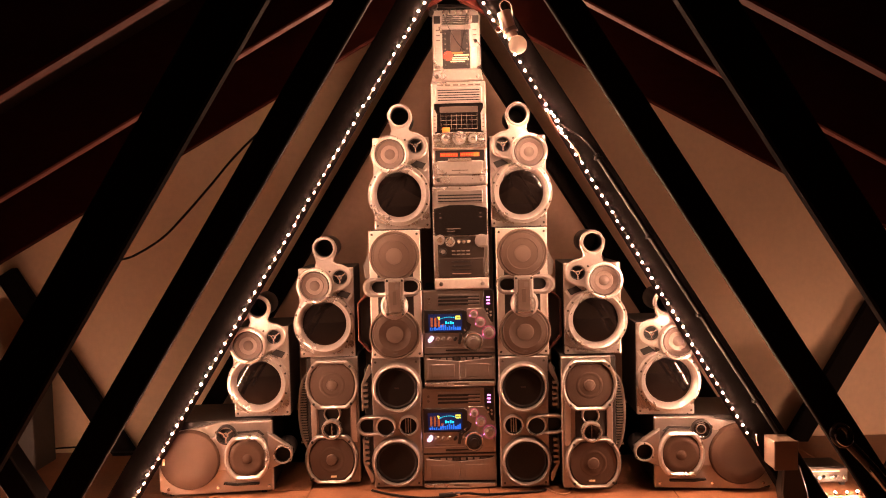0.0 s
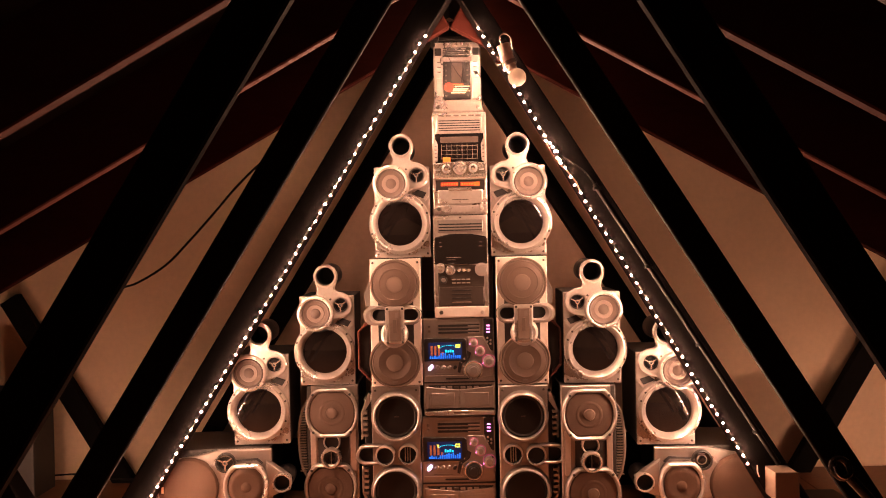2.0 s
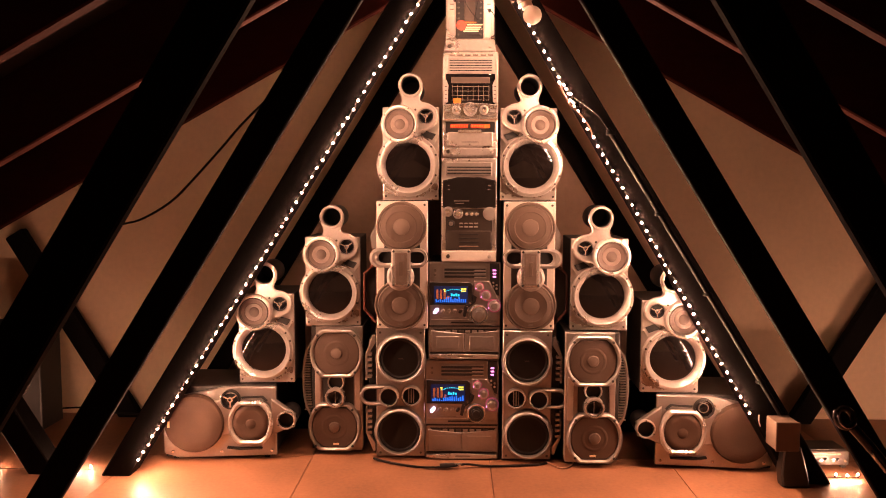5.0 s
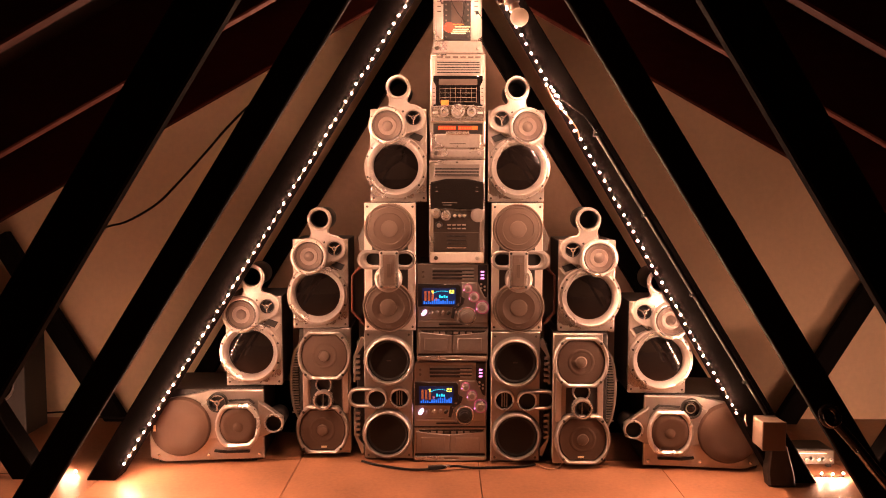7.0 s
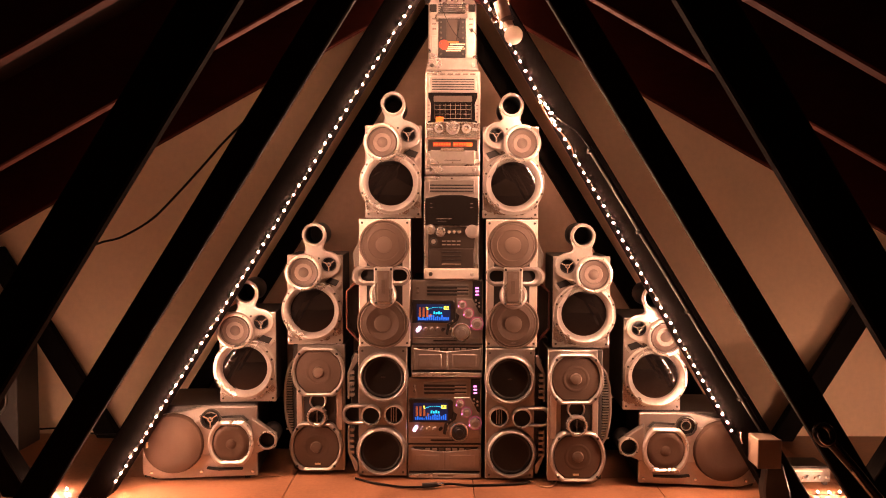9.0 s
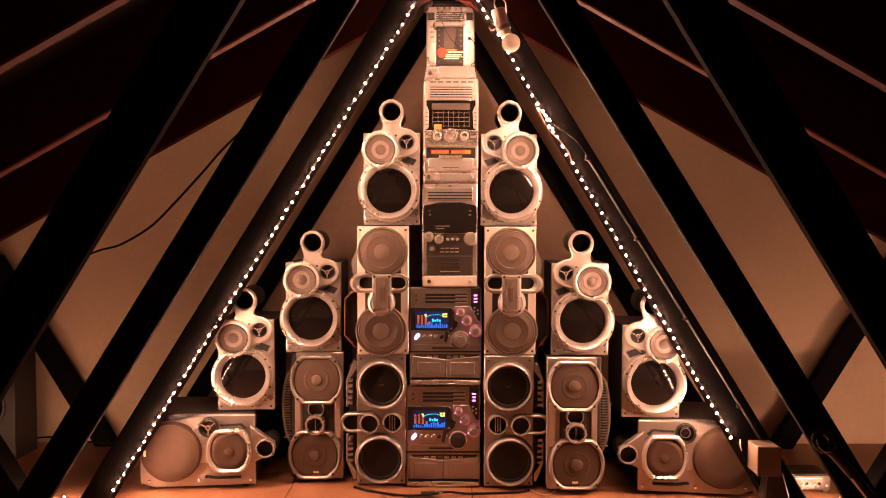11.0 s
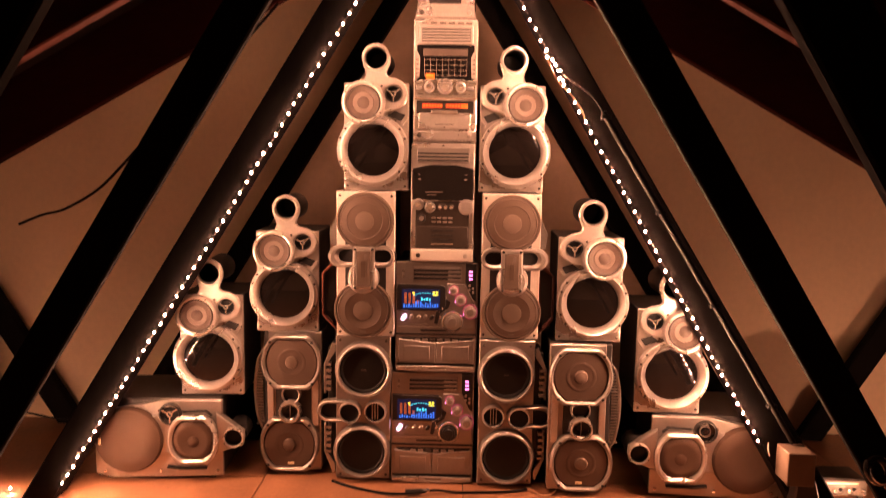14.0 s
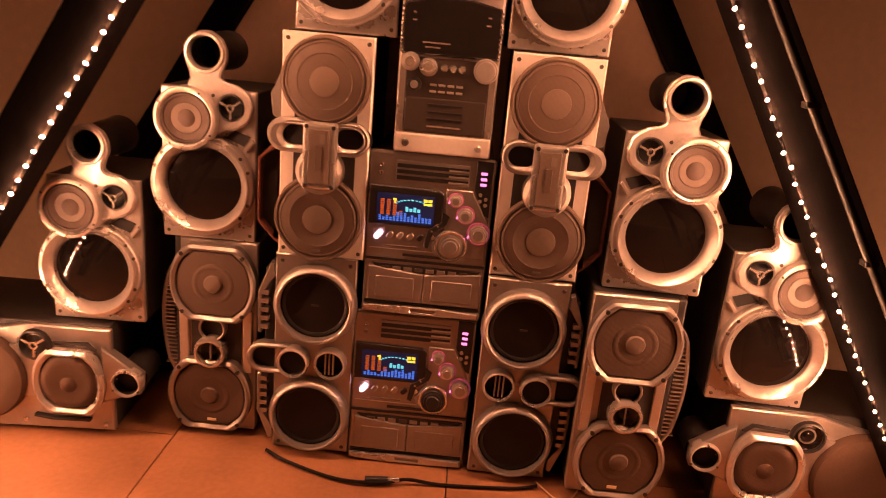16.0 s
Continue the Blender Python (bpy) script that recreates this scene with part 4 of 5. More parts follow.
def slim_unit(x, y, z, label):
    """Narrow unit with a black window, a row of knobs and a slotted lower door."""
    t = thing("stereo_unit", x, y, z, label, "stereo system", STACK)
    w, h = 0.204, 0.382
    part("case", box(-0.098, 0.098, 0.016, 0.30, 0.002, h - 0.002, 0.004), CABINET, t, "black metal case")
    part("front", box(-w / 2, w / 2, 0.0, 0.018, 0.0, h, 0.005), SILVER, t, "silver moulded front")
    v = part("vent_panel", box(-0.084, 0.084, -0.005, 0.002, 0.318, 0.366, 0.003), SILVER_DULL, t)
    slots(v, -0.080, 0.080, (0.326, 0.337, 0.348), -0.0035, 0.005)
    part("emblem", slab([(-0.006, 0.370), (0.006, 0.370), (0.0, 0.377)], (), -0.003, 0.0, 0.0), PRINT, t)
    win = part("window", slab([(-0.096, 0.200), (0.097, 0.200), (0.100, 0.255), (0.097, 0.300), (0.04, 0.312), (-0.04, 0.312), (-0.096, 0.300), (-0.099, 0.255)], (), -0.010, 0.002, 0.004), WINDOW, t, "glossy black display window")
    for k in range(10):
        zz = 0.205 + 0.0095 * k
        for sx in (-0.0985, 0.0985):
            part("edge_stud", lathe([(0.0032, -0.006), (0.0026, -0.011), (0, -0.012)], sx, zz, 10), CHROME, t)
    for zz, x0, x1 in ((0.224, -0.055, 0.0), (0.215, -0.05, -0.02), (0.265, -0.078, -0.07), (0.265, 0.068, 0.078), (0.280, 0.07, 0.078), (0.280, -0.078, -0.072)):
        part("window_mark", box(x0, x1, -0.0108, -0.0095, zz, zz + 0.0025), CONE_RING, win)
    part("lower_panel", box(-0.086, 0.086, -0.003, 0.004, 0.044, 0.196, 0.003), GREY, t, "grey lower panel")
    knob(t, -0.077, 0.186, 0.0185, -0.004, SILVER, cap=CHROME)
    knob(t, -0.040, 0.178, 0.0185, -0.004, SILVER, cap=CHROME)
    knob(t, 0.076, 0.179, 0.0250, -0.004, SILVER, "dial")
    knob(t, -0.066, 0.142, 0.0140, -0.003, BLACK, cap=SILVER_DULL)
    for bx in (-0.008, 0.010, 0.028):
        part("button", lathe([(0.0075, -0.003), (0.0075, -0.009), (0.005, -0.012), (0, -0.0125)], bx, 0.178, 18), CHROME, t, smooth=True)
    for bz in (0.143, 0.130):
        for bx in (-0.028, -0.010, 0.008, 0.026):
            part("key", box(bx - 0.007, bx + 0.007, -0.0065, -0.002, bz - 0.0022, bz + 0.0022, 0.001), SILVER, t)
    part("door", box(-0.083, 0.083, -0.007, 0.0, 0.046, 0.116, 0.003), GREY, t, "grey slotted door")
    slots(t, -0.036, 0.036, (0.103, 0.088, 0.074), -0.0065, 0.0045)
    slots(t, -0.036, 0.036, (0.059,), -0.0065, 0.004, CHROME, "bright_slot")
    part("base", box(-0.100, 0.100, -0.010, 0.004, 0.003, 0.042, 0.004), PALE_SILVER, t, "bright silver base strip")
    feet(t, [(-0.076, 0.022), (0.076, 0.022)], -0.009)
    return t


def middle_unit(x, y, z, label):
    """Narrow unit with a gridded black window, three knobs on a bright panel and a cassette door."""
    t = thing("stereo_unit", x, y, z, label, "stereo system", STACK)
    w, h = 0.202, 0.381
    part("case", box(-0.097, 0.097, 0.016, 0.30, 0.002, h - 0.002, 0.004), CABINET, t, "black metal case")
    part("front", box(-w / 2, w / 2, 0.0, 0.018, 0.0, h, 0.005), SILVER, t, "silver moulded front")
    part("vent_panel", box(-0.086, 0.086, -0.006, 0.002, 0.304, 0.360, 0.003), SILVER, t)
    slots(t, -0.076, 0.078, (0.313, 0.322, 0.331, 0.340, 0.349), -0.0055, 0.0035)
    for bx in (-0.066, -0.038, -0.010, 0.018, 0.046, 0.072):
        part("key", box(bx - 0.010, bx + 0.010, -0.004, 0.0, 0.366, 0.371, 0.001), CONE_RING, t)
    win = part("window", box(-0.090, 0.090, -0.004, 0.004, 0.192, 0.302, 0.002), WINDOW, t, "black cassette window with a printed grid")
    grid = bmesh.new()
    for k in range(8):
        xx = -0.066 + k * 0.019
        box(xx - 0.0006, xx + 0.0006, -0.0048, -0.0035, 0.205, 0.262, 0, grid)
    for k in range(4):
        zz = 0.208 + k * 0.016
        box(-0.066, 0.066, -0.0048, -0.0035, zz - 0.0006, zz + 0.0006, 0, grid)
    part("grid", grid, CONE_RING, win)
    part("tape_edge", box(-0.070, 0.070, -0.0055, -0.003, 0.268, 0.290, 0.002), RUBBER, win)
    for sx in (-1, 1):
        part("side_column", slab([(sx * 0.098, 0.195), (sx * 0.082, 0.200), (sx * 0.080, 0.262), (sx * 0.088, 0.280), (sx * 0.098, 0.282)], (), -0.010, 0.002, 0.003), SILVER, t)
        for k in range(4):
            part("column_mark", box(sx * 0.088 - 0.004, sx * 0.088 + 0.004, -0.0112, -0.0095, 0.212 + 0.014 * k, 0.2145 + 0.014 * k), PRINT, t)
    part("sticker", box(-0.062, -0.034, -0.0060, -0.004, 0.196, 0.214), ORANGE, t, "small orange sticker")
    part("control_panel", slab([(-0.099, 0.134), (0.099, 0.134), (0.099, 0.190), (0.05, 0.196), (-0.05, 0.196), (-0.099, 0.190)], (), -0.014, 0.002, 0.004), CHROME, t, "bright panel with three knobs")
    knob(t, 0.0, 0.174, 0.0250, -0.013, SILVER, "dial")
    knob(t, -0.050, 0.171, 0.0165, -0.013, SILVER, cap=CHROME)
    knob(t, 0.049, 0.171, 0.0165, -0.013, SILVER, cap=CHROME)
    for bx in (-0.082, 0.080):
        part("key", box(bx - 0.010, bx + 0.010, -0.018, -0.012, 0.164, 0.172, 0.002), SILVER, t)
    for bx in (-0.076, -0.04, 0.033, 0.058, 0.080):
        part("label_bar", box(bx - 0.008, bx + 0.008, -0.0150, -0.013, 0.1475, 0.1505), PRINT, t)
    part("deck_strip", box(-0.090, 0.090, -0.004, 0.002, 0.090, 0.130, 0.001), BLACK, t, "black cassette deck strip")
    for x0, x1, ink in ((-0.072, -0.008, RED), (0.002, 0.050, RED), (0.050, 0.072, ORANGE)):
        st = part("sticker", box(x0, x1, -0.0055, -0.0035, 0.107, 0.121), ink, t, "small dark red sticker")
        for k in range(int((x1 - x0) / 0.009)):
            part("print_bar", box(x0 + 0.003 + 0.009 * k, x0 + 0.009 + 0.009 * k, -0.0062, -0.0050, 0.111, 0.1175), ORANGE, st)
    part("bright_lip", slab([(-0.046, 0.088), (0.044, 0.088), (0.040, 0.100), (-0.042, 0.100)], (), -0.016, 0.0, 0.002), CHROME, t)
    part("cassette_door", box(-0.083, 0.083, -0.010, 0.002, 0.042, 0.092, 0.004), SILVER, t, "silver cassette door")
    part("label_bar", box(-0.030, 0.030, -0.0112, -0.0095, 0.055, 0.0575), PRINT, t)
    part("base", box(-0.100, 0.100, -0.008, 0.004, 0.004, 0.036, 0.004), SILVER, t, "silver base strip")
    tooth = part("tooth", box(-0.0013, 0.0013, -0.010, -0.006, 0.003, 0.010), SILVER_DULL, t)
    tooth.matrix_basis = pose(-0.085, 0, 0)
    for k in range(1, 40):
        twin(tooth, pose(-0.085 + 0.0044 * k, 0, 0))
    feet(t, [(-0.080, 0.022), (0.078, 0.022)], -0.007)
    return t


def top_unit(x, y, z, label):
    """Smallest unit at the peak: bright silver, black window with stickers, black carrying bars on top."""
    t = thing("stereo_unit", x, y, z, label, "stereo system", STACK)
    w, h = 0.176, 0.262
    part("case", box(-0.084, 0.084, 0.016, 0.24, 0.002, h - 0.002, 0.004), CABINET, t, "black metal case")
    part("front", box(-w / 2, w / 2, 0.0, 0.018, 0.0, h, 0.005), SILVER, t, "bright silver front")
    part("base", slab([(-0.095, 0.002), (0.095, 0.002), (0.088, 0.044), (-0.088, 0.044)], (), -0.012, 0.014, 0.004), SILVER, t, "silver base with sloping ends")
    feet(t, [(-0.074, 0.018), (0.074, 0.018)], -0.011)
    part("window", box(-0.052, 0.048, -0.004, 0.002, 0.048, 0.204, 0.002), BLACK, t, "smoky dark cassette window")
    part("tape_edge", box(-0.022, 0.018, -0.0052, -0.003, 0.106, 0.186, 0.002), RUBBER, t)
    part("dark_band", box(-0.050, 0.046, -0.0048, -0.003, 0.062, 0.108, 0.001), BLACK, t)
    part("clip_bar", box(-0.058, 0.054, -0.016, -0.003, 0.188, 0.204, 0.003), SILVER_DULL, t)
    for sx in (-1, 1):
        for k in range(7):
            part("stud", lathe([(0.0035, -0.004), (0.003, -0.008), (0, -0.0085)], sx * 0.040 - 0.002, 0.062 + 0.019 * k, 10), SCREW, t)
        part("side_door", box(*sorted((sx * 0.054, sx * 0.078)), -0.006, 0.0, 0.050, 0.128, 0.002), SILVER, t)
        part("speaker_grill", box(*sorted((sx * 0.058, sx * 0.082)), -0.005, 0.0, 0.212, 0.240, 0.002), BLACK, t)
        for k in range(3):
            part("label_bar", box(*sorted((sx * 0.060, sx * 0.074)), -0.0015, 0.0, 0.150 + 0.018 * k, 0.1535 + 0.018 * k), PRINT, t)
    slots(t, -0.052, 0.048, (0.212, 0.219, 0.226, 0.233, 0.240), -0.0015, 0.003)
    part("round_sticker", lathe([(0.018, -0.0035), (0.018, -0.0055), (0, -0.0056)], -0.032, 0.094, 26), RED, t, "round red sticker")
    for zz, x0, x1 in ((0.104, -0.018, 0.022), (0.096, -0.010, 0.046), (0.0865, -0.024, 0.040), (0.080, -0.018, 0.044), (0.073, -0.024, 0.030)):
        part("print_bar", box(x0, x1, -0.0055, -0.0038, zz - 0.0020, zz + 0.0024), ORANGE if zz > 0.1 else CREAM, t)
    part("jack", lathe([(0.006, 0.0), (0.006, -0.010), (0.003, -0.014), (0, -0.014)], 0.070, 0.146, 14), BLACK, t)
    part("jack_lead", tube([(0.070, -0.012, 0.146), (0.078, -0.022, 0.136), (0.088, -0.010, 0.12), (0.091, 0.01, 0.07), (0.094, 0.03, 0.03)], 0.0014, 6), CABLE, t)
    part("lead", tube([(-0.05, -0.004, 0.256), (-0.03, -0.016, 0.20), (0.0, -0.012, 0.145), (0.03, -0.010, 0.110)], 0.0012, 6), CABLE, t)
    part("lead", tube([(0.04, -0.004, 0.25), (0.03, -0.014, 0.19), (0.018, -0.010, 0.13), (0.014, -0.008, 0.11)], 0.0012, 6), CABLE, t)
    for k in range(5):
        part("switch", box(-0.048 + 0.021 * k, -0.040 + 0.021 * k, -0.008, 0.0, 0.246, 0.260, 0.002), CHROME, t)
    bars = bmesh.new()
    for k in range(3):
        tube([(-0.070, 0.01 + 0.012 * k, 0.270 + 0.009 * k), (0.070, 0.01 + 0.012 * k, 0.270 + 0.009 * k)], 0.005, 8, bars)
    part("carrying_bars", bars, BLACK, t, "black bars across the top", smooth=True)
    for sx in (-1, 1):
        part("bar_end", lathe([(0.014, -0.014), (0.016, -0.006), (0.016, 0.04), (0.012, 0.046), (0, 0.046)][::-1] + [(0, -0.014)], sx * 0.082, 0.276, 20), BLACK, t, smooth=True)
        part("bar_clamp", lathe([(0.010, -0.012), (0.010, 0.016), (0, 0.016)][::-1] + [(0, -0.012)], sx * 0.090, 0.252, 16), BLACK, t, smooth=True)
    return t


lit_unit(0.045, 2.750, 0.0, 0.276, False, "wide silver stereo unit with lit blue display, lowest in the stack", 1.04)
lit_unit(0.053, 2.752, 0.3815, 0.268, True, "wide silver stereo unit with lit blue display, second in the stack", 0.995)
slim_unit(0.068, 2.752, 0.746, "narrow silver stereo unit with a glossy black window")
middle_unit(0.071, 2.758, 1.129, "narrow bright silver stereo unit with orange stickers and knobs")
top_unit(0.069, 2.770, 1.511, "small bright silver stereo unit at the top of the stack")


# ---------------------------------------------------------------- string of lights
STRUT_Y = FRAMES[1]
LIT = HALF + GROWTH[1]


def strut_point(s, z, inside, y):
    """A point on a raking strut of the lit frame: inside metres in from its outer edge."""
    x = s * (LIT - RAKE * z - inside)
    return Vector((CX + x, y + x * math.tan(radians(SKEW)), z))


def string_lights():
    t = thing("string_lights", CX, STRUT_Y, 0.0, "warm white string lights stapled along the raking struts", "string lights")
    base = Vector((CX, STRUT_Y, 0.0))
    y = STRUT_Y - 0.0038
    runs = []
    up = [strut_point(-1, 0.06 + 0.0284 * k, 0.1015, y) for k in range(60)]
    down = [strut_point(1, 1.755 - 0.0284 * k, 0.1445 - 0.038 * (1.755 - 0.0284 * k), y) for k in range(54)]
    spare = [strut_point(1, 1.385 - 0.019 * k, 0.1445 - 0.038 * (1.385 - 0.019 * k) + 0.009 * math.sin(k * 1.7), y - 0.006) for k in range(6)]
    left_floor = [Vector((x, 2.61, 0.010)) for x in (-1.98, -1.78, -1.71, -1.64, -1.338, -1.298)]
    foot = [Vector((-1.128, 2.600, 0.010)), Vector((-1.112, 2.590, 0.032))]
    right_floor = [Vector((1.325 + 0.040 * k, 2.60, 0.012)) for k in range(4)]
    far_floor = [Vector((1.84 + 0.05 * k, 2.60, 0.012)) for k in range(6)]
    # each bulb is a little lit dome in a dark socket that points away from the timber
    inward = Vector((0.62, -0.78, 0.06)).normalized()
    aims = [inward, Vector((-inward.x, inward.y, inward.z)), Vector((-inward.x, inward.y, inward.z))] + [Vector((0.0, -0.08, 1.0)).normalized()] * 4
    first = None
    for run, aim in zip((up, down, spare, left_floor, foot, right_floor, far_floor), aims):
        jit = random.Random(3)
        turn = aim.to_track_quat("Z", "Y").to_matrix().to_4x4()
        pts = [p + Vector((jit.uniform(-0.0025, 0.0025), 0, jit.uniform(-0.002, 0.002))) for p in run]
        part("wire", tube([p - base - aim * 0.010 for p in pts], 0.0009, 5, steps=1), WIRE, t, "thin brown wire")
        for p in pts:
            lean = pose(0, 0, 0, jit.uniform(-14, 14), jit.uniform(-14, 14), 0)
            m = Matrix.Translation(p - base) @ turn @ lean
            if first is None:
                bm = bmesh.new()
                bmesh.ops.create_uvsphere(bm, u_segments=10, v_segments=8, radius=0.0029)
                for v in bm.verts:
                    v.co.z = v.co.z * 1.3 if v.co.z > 0 else 0.0
                bmesh.ops.remove_doubles(bm, verts=bm.verts[:], dist=1e-6)
                first = part("bulb", bm, BULB, t, "small glowing warm bulb", smooth=True)
                bm = bmesh.new()
                bmesh.ops.create_cone(bm, cap_ends=True, segments=8, radius1=0.0026, radius2=0.0034, depth=0.011, matrix=Matrix.Translation((0, 0, -0.0058)))
                sock = part("socket", bm, CABLE, first, "tiny dark socket")
                first.matrix_basis = m
            else:
                o = twin(first, m, t)
                q = new("socket", sock.data)
                q.parent = o
    # loose loop of spare wire on one strut, and the end that hangs free
    loop = [strut_point(1, 1.36, 0.104, y - 0.006), strut_point(1, 1.30, 0.112, y - 0.014), strut_point(1, 1.26, 0.098, y - 0.016), strut_point(1, 1.22, 0.092, y - 0.01), strut_point(1, 1.19, 0.100, y - 0.004)]
    part("spare_loop", tube([p - base for p in loop], 0.0022, 6), COPPER, t, "loose loop of spare wire", smooth=True)
    end = [strut_point(1, 0.245, 0.106, y), strut_point(1, 0.225, 0.120, y - 0.004), strut_point(1, 0.205, 0.125, y)]
    part("wire_end", tube([p - base for p in end], 0.0020, 6), WHITE, t, smooth=True)
    return t


string_lights()


# ---------------------------------------------------------------- fittings on the struts
def conduit():
    t = thing("cable_conduit", CX, STRUT_Y, 0.0, "dark conduit clipped along the strut down to a junction box", "conduit")
    base = Vector((CX, STRUT_Y, 0.0))
    a, b = strut_point(1, 1.215, 0.034, -0.012 + STRUT_Y), strut_point(1, 0.25, 0.034, -0.012 + STRUT_Y)
    part("pipe", tube([a - base, b - base], 0.0085, 12), CABLE, t, "dark round pipe", smooth=True)
    for zz in (1.20, 0.93, 0.66, 0.36):
        p = strut_point(1, zz, 0.034, STRUT_Y - 0.012) - base
        part("clip", box(p.x - 0.014, p.x + 0.014, -0.024, 0.0, zz - 0.006, zz + 0.006, 0.003), CABLE, t)
    lead = [strut_point(1, 1.215, 0.034, STRUT_Y - 0.012), strut_point(1, 1.26, 0.040, STRUT_Y - 0.014), strut_point(1, 1.29, 0.062, STRUT_Y - 0.012), strut_point(1, 1.325, 0.088, STRUT_Y - 0.01), strut_point(1, 1.38, 0.104, STRUT_Y - 0.008)]
    part("lead", tube([p - base for p in lead], 0.0022, 8), CABLE, t, smooth=True)
    return t


def junction_box():
    t = thing("junction_box", 1.128, 2.462, 0.146, "dull brown plastic junction box fixed to the strut", "junction box")
    part("box_body", box(-0.038, 0.038, 0.006, 0.085, 0.0, 0.096, 0.004), CARD, t)
    part("lid", box(-0.040, 0.040, 0.0, 0.007, -0.002, 0.098, 0.003), CARD, t)
    return t


def wall_lamp():
    """White lamp holder on the strut with an opal globe below it."""
    t = thing("wall_lamp", 0.264, STRUT_Y - 0.066, 1.572, "white lamp with an unlit opal globe, fixed to the strut", "lamp")
    part("globe", lathe([(0.0, -0.030)] + [(0.030 * math.sin(math.pi * k / 14), -0.030 * math.cos(math.pi * k / 14)) for k in range(1, 14)] + [(0.0, 0.030)], 0, 0, 28), OPAL, t, "opal glass globe", smooth=True)
    part("neck", tube([Vector((-0.014, 0.010, 0.026)), Vector((-0.024, 0.014, 0.052))], 0.018, 14), WHITE, t, smooth=True)
    part("collar", tube([Vector((-0.021, 0.013, 0.044)), Vector((-0.026, 0.014, 0.056))], 0.0245, 18), SILVER_DULL, t, smooth=True)
    part("socket", tube([Vector((-0.026, 0.014, 0.056)), Vector((-0.043, 0.016, 0.112))], 0.0225, 18), WHITE, t, "white socket sleeve", smooth=True)
    part("bracket", tube([Vector((-0.040, 0.03, 0.105)), Vector((-0.055, 0.015, 0.135)), Vector((-0.040, 0.012, 0.150)), Vector((-0.018, 0.02, 0.138)), Vector((-0.012, 0.05, 0.110))], 0.0028, 8), CHROME, t, "bent wire bracket", smooth=True)
    part("screw_knob", lathe([(0.010, 0.012), (0.010, -0.004), (0, -0.006)], -0.062, 0.052, 16), SILVER, t, smooth=True)
    part("mount", box(-0.050, -0.022, 0.020, 0.066, 0.070, 0.105, 0.003), WHITE, t)
    return t


conduit()
junction_box()
wall_lamp()


# ---------------------------------------------------------------- things about the floor
def floor_speaker():
    t = thing("floor_loudspeaker", -1.845, 3.02, 0.0, "large black loudspeaker cabinet standing against the wall", "loudspeaker")
    part("cabinet_body", box(-0.135, 0.135, 0.0, 0.16, 0.0, 0.445, 0.006), CABINET, t)
    part("woofer_rim", lathe([(0.088, 0.0), (0.087, -0.008), (0.081, -0.010), (0.078, -0.004)], 0.01, 0.225, 40), SCREW, t, "thin metal woofer rim", smooth=True)
    part("cone", lathe([(0.079, -0.004), (0.040, 0.0), (0.034, -0.006), (0, -0.012)], 0.01, 0.225, 36), GLOSS, t, smooth=True)
    return t


def small_mixer():
    t = thing("small_mixer", 1.384, 2.69, 0.0, "small silver mixer with a row of knobs on the floor", "mixer")
    part("body", box(-0.075, 0.075, 0.0, 0.11, 0.012, 0.066, 0.004), GREY, t)
    part("top_panel", box(-0.066, 0.066, 0.004, 0.10, 0.0665, 0.070, 0.001), BLACK, t)
    for k in range(6):
        part("knob", lathe([(0.0065, 0.0), (0.0055, -0.012), (0, -0.0125)], -0.055 + 0.022 * k, 0.034, 14), CHROME if k % 2 else BLACK, t, smooth=True)
    part("label_bar", box(-0.055, 0.045, -0.001, 0.001, 0.053, 0.0555), CREAM, t)
    for a in (-0.06, 0.06):
        for b in (0.015, 0.095):
            part("foot", box(a - 0.008, a + 0.008, b - 0.008, b + 0.008, 0.0, 0.0125), BLACK, t)
    return t


def foot_case():
    t = thing("plastic_case", 1.180, 2.520, 0.0, "black plastic case leaning at the foot of the strut", "case")
    part("case", slab([(-0.040, 0.002), (0.052, 0.0), (0.044, 0.050), (0.018, 0.140), (-0.040, 0.140), (-0.048, 0.05)], (), -0.012, 0.03, 0.006), CABINET, t, smooth=True)
    return t


def curved_tube():
    """Glossy black tube with a bright ring at its upper end, standing on the floor."""
    t = thing("tube_handle", 1.170, 1.925, 0.0, "glossy black curved tube with a chrome ring at its end", "handle")
    part("shaft", tube([(0.215, 0.02, 0.012), (0.185, 0.018, 0.045), (0.142, 0.015, 0.095), (0.091, 0.01, 0.150), (-0.014, 0.0, 0.268), (-0.082, 0.0, 0.350), (-0.140, 0.0, 0.414)], 0.0135, 14), GLOSS, t, "glossy black shaft", smooth=True)
    part("rail", tube([(0.165, -0.016, 0.055), (0.123, -0.018, 0.104), (0.073, -0.018, 0.161), (-0.026, -0.018, 0.265), (-0.091, -0.018, 0.344)], 0.0036, 8), CHROME, t, "bright rail along the shaft", smooth=True)
    c = Vector((-0.155, 0.0, 0.432))
    ring = [c + Vector((0.021 * math.cos(2 * math.pi * k / 20), 0.011 * math.sin(2 * math.pi * k / 20), 0.021 * math.sin(2 * math.pi * k / 20))) for k in range(21)]
    part("end_ring", tube(ring, 0.009, 10, steps=2), GLOSS, t, "glossy ring end", smooth=True)
    part("ring_trim", tube([q + Vector((0, -0.0095, 0)) for q in ring[9:17]], 0.0018, 8, steps=2), CHROME, t, smooth=True)
    part("foot", box(0.175, 0.255, -0.03, 0.06, 0.0, 0.016, 0.005), BLACK, t)
    return t


def cord(name, pts, r, label, material=CABLE):
    return tagged(part(name, tube(pts, r, 8), material, smooth=True), label, "cable")


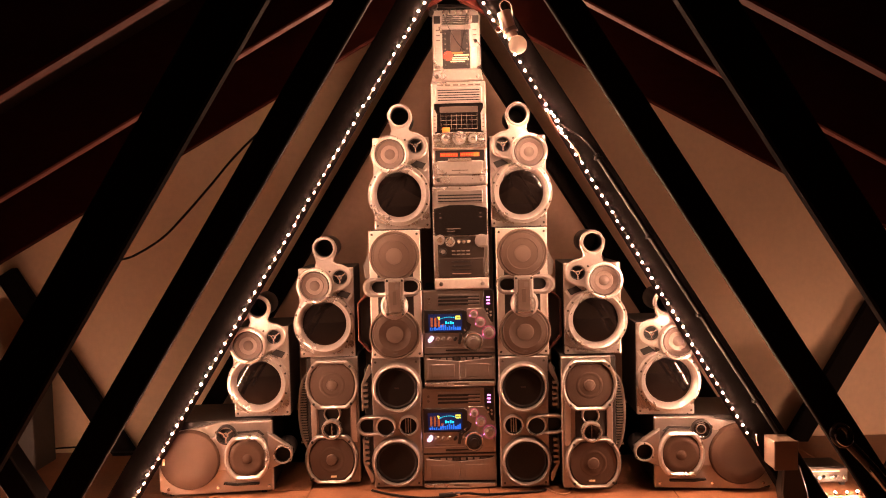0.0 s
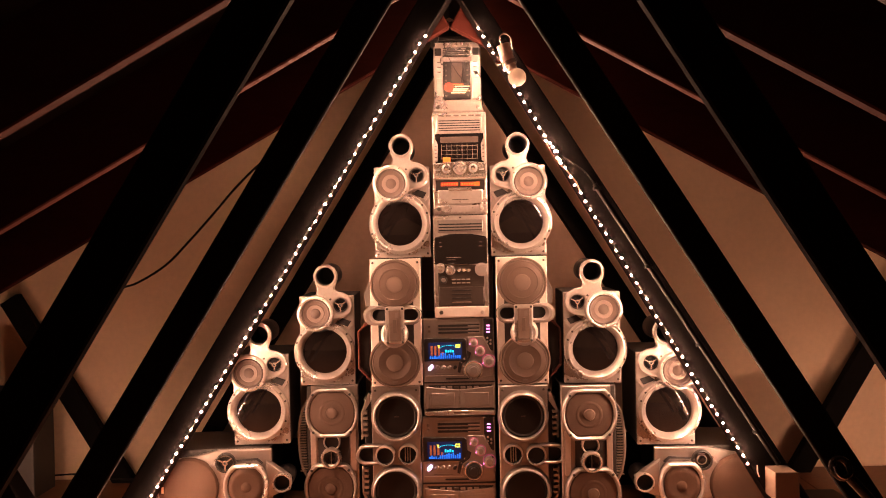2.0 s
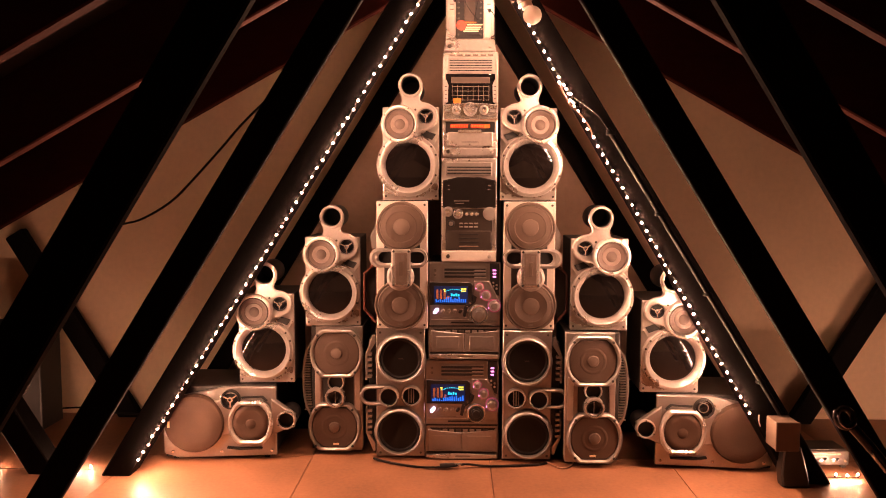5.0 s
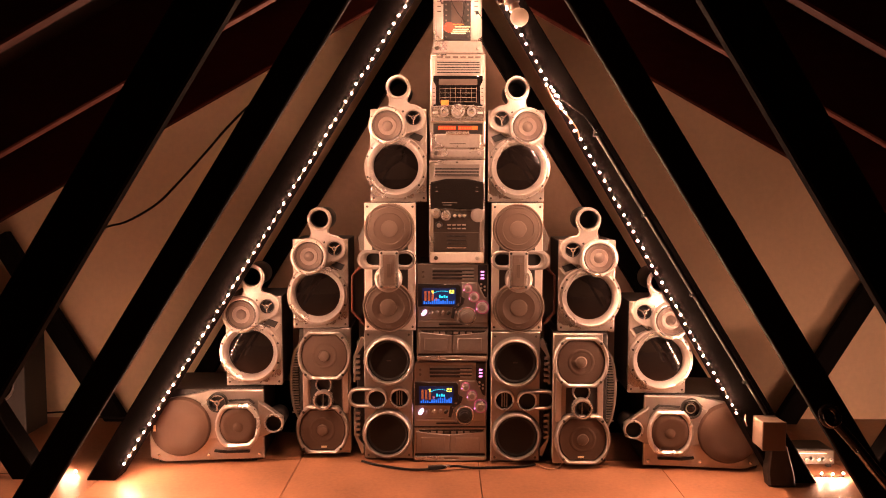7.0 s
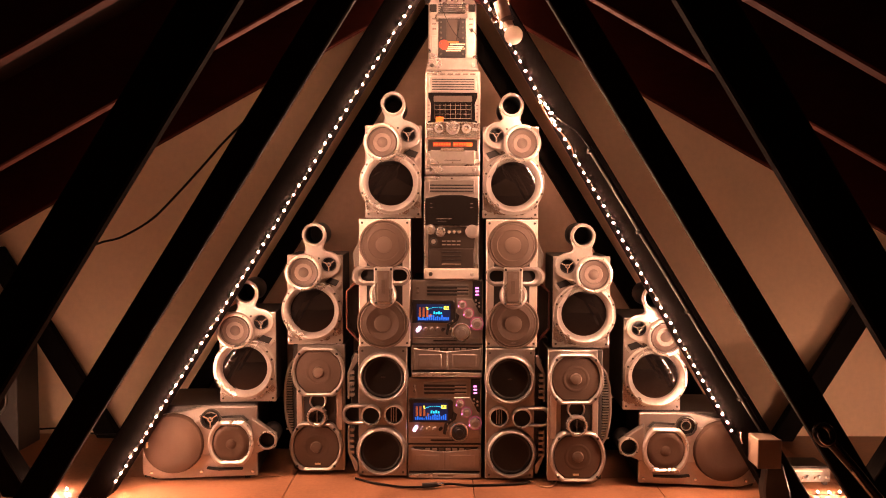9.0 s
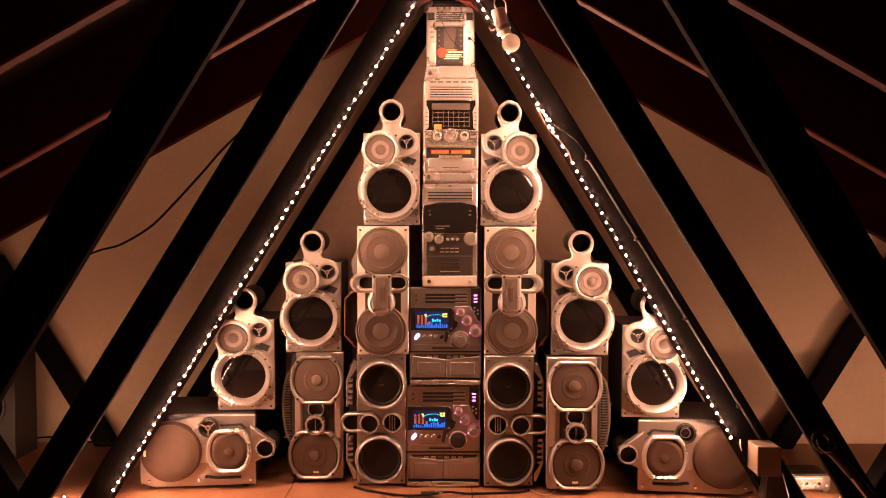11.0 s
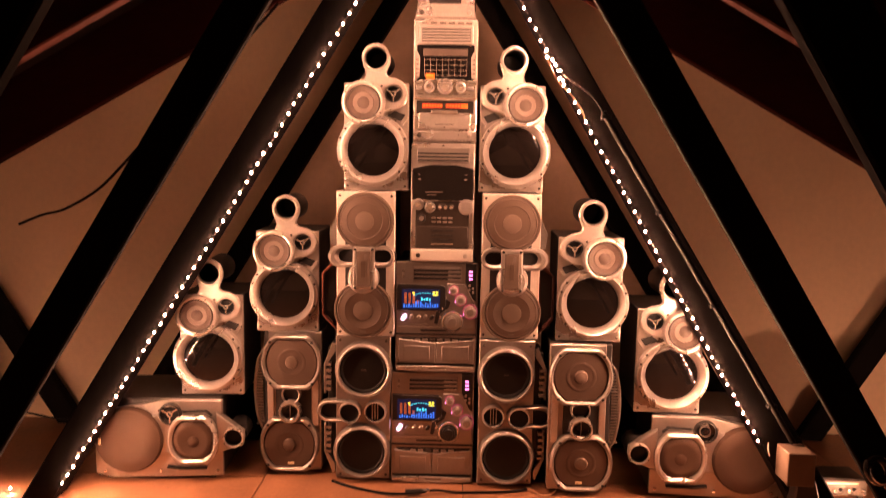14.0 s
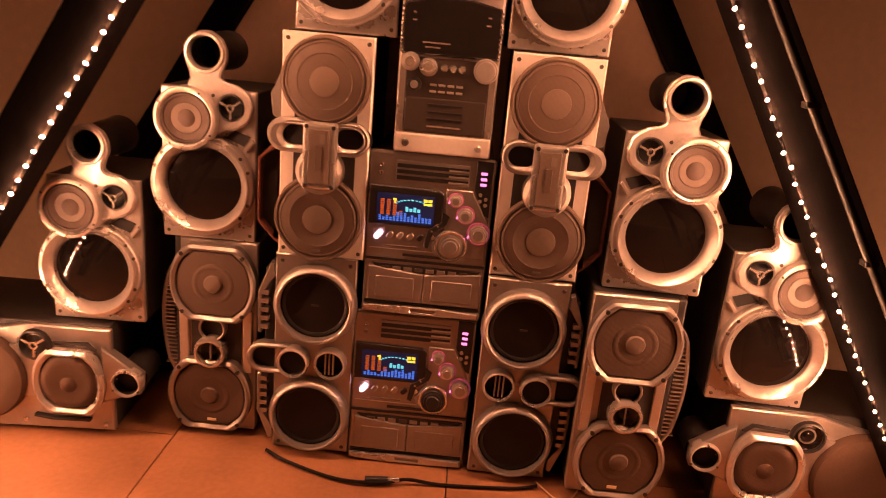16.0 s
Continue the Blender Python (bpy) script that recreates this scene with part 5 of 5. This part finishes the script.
floor_speaker()
small_mixer()
foot_case()
curved_tube()
cord("power_cable", [(-0.285, 2.73, 0.006), (-0.22, 2.69, 0.006), (-0.10, 2.645, 0.007), (0.00, 2.640, 0.012), (0.06, 2.660, 0.014), (0.14, 2.665, 0.006), (0.30, 2.68, 0.006), (0.36, 2.70, 0.006)], 0.0042, "black power cable lying in front of the stack")
plug = thing("cable_plug", 0.0, 2.645, 0.003, "black cable plug with a bright sleeve on the floor", "plug")
part("plug_body", tube([(-0.035, 0.0, 0.010), (0.018, 0.004, 0.012)], 0.0085, 12), BLACK, plug, smooth=True)
part("sleeve", tube([(0.018, 0.004, 0.012), (0.042, 0.008, 0.013)], 0.006, 12), CHROME, plug, smooth=True)
cord("speaker_wire", [(0.36, 2.72, 0.004), (0.40, 2.66, 0.005), (0.44, 2.67, 0.005), (0.47, 2.74, 0.004)], 0.0022, "thin brown speaker wire on the floor", COPPER)
cord("hanging_cable", [(-0.43, 2.66, 1.53), (-0.55, 2.655, 1.40), (-0.66, 2.65, 1.310), (-0.742, 2.65, 1.231), (-0.805, 2.65, 1.160), (-0.909, 2.65, 1.048), (-0.994, 2.65, 0.966), (-1.098, 2.65, 0.905), (-1.171, 2.65, 0.885), (-1.245, 2.65, 0.855)], 0.0042, "dark cable hanging in a curve from the rafter")
cord("floor_wire", [(-1.80, 3.22, 0.03), (-1.62, 3.20, 0.045), (-1.50, 3.21, 0.02), (-1.36, 3.20, 0.018), (-1.20, 3.22, 0.012)], 0.004, "dark wire along the foot of the wall")
low = thing("low_timber", 0.03, 3.07, 0.0, "low dark timber lying behind the loudspeakers", "timber")
part("timber_body", box(-1.14, 1.14, 0.0, 0.09, 0.0, 0.20, 0.006), TIMBER, low)


# ---------------------------------------------------------------- floor sheets
def floor_sheets():
    mesh = None
    xs = [-0.52 + 0.67 * k for k in range(-5, 6)]
    for i, x0 in enumerate(xs):
        shift = 0.0 if i % 2 else 0.62
        for j in range(-3, 4):
            y0 = 0.90 + 1.24 * j + shift
            y1 = min(y0 + 1.24, WALL_Y)
            if y1 - y0 < 0.1 or y0 > WALL_Y or y1 < -2.4:
                continue
            full = abs(y1 - y0 - 1.24) < 1e-6
            if full and mesh is not None:
                o = new("floor_sheet", mesh)
                o.parent = FLOOR_BASE
                o.location = (x0, y0, 0)
            else:
                o = part("floor_sheet", box(0.0012, 0.6688, 0.0012, y1 - y0 - 0.0012, -0.022, 0.0, 0.0016), FLOOR, FLOOR_BASE)
                o.location = (x0, y0, 0)
                if full:
                    mesh = o.data


floor_sheets()
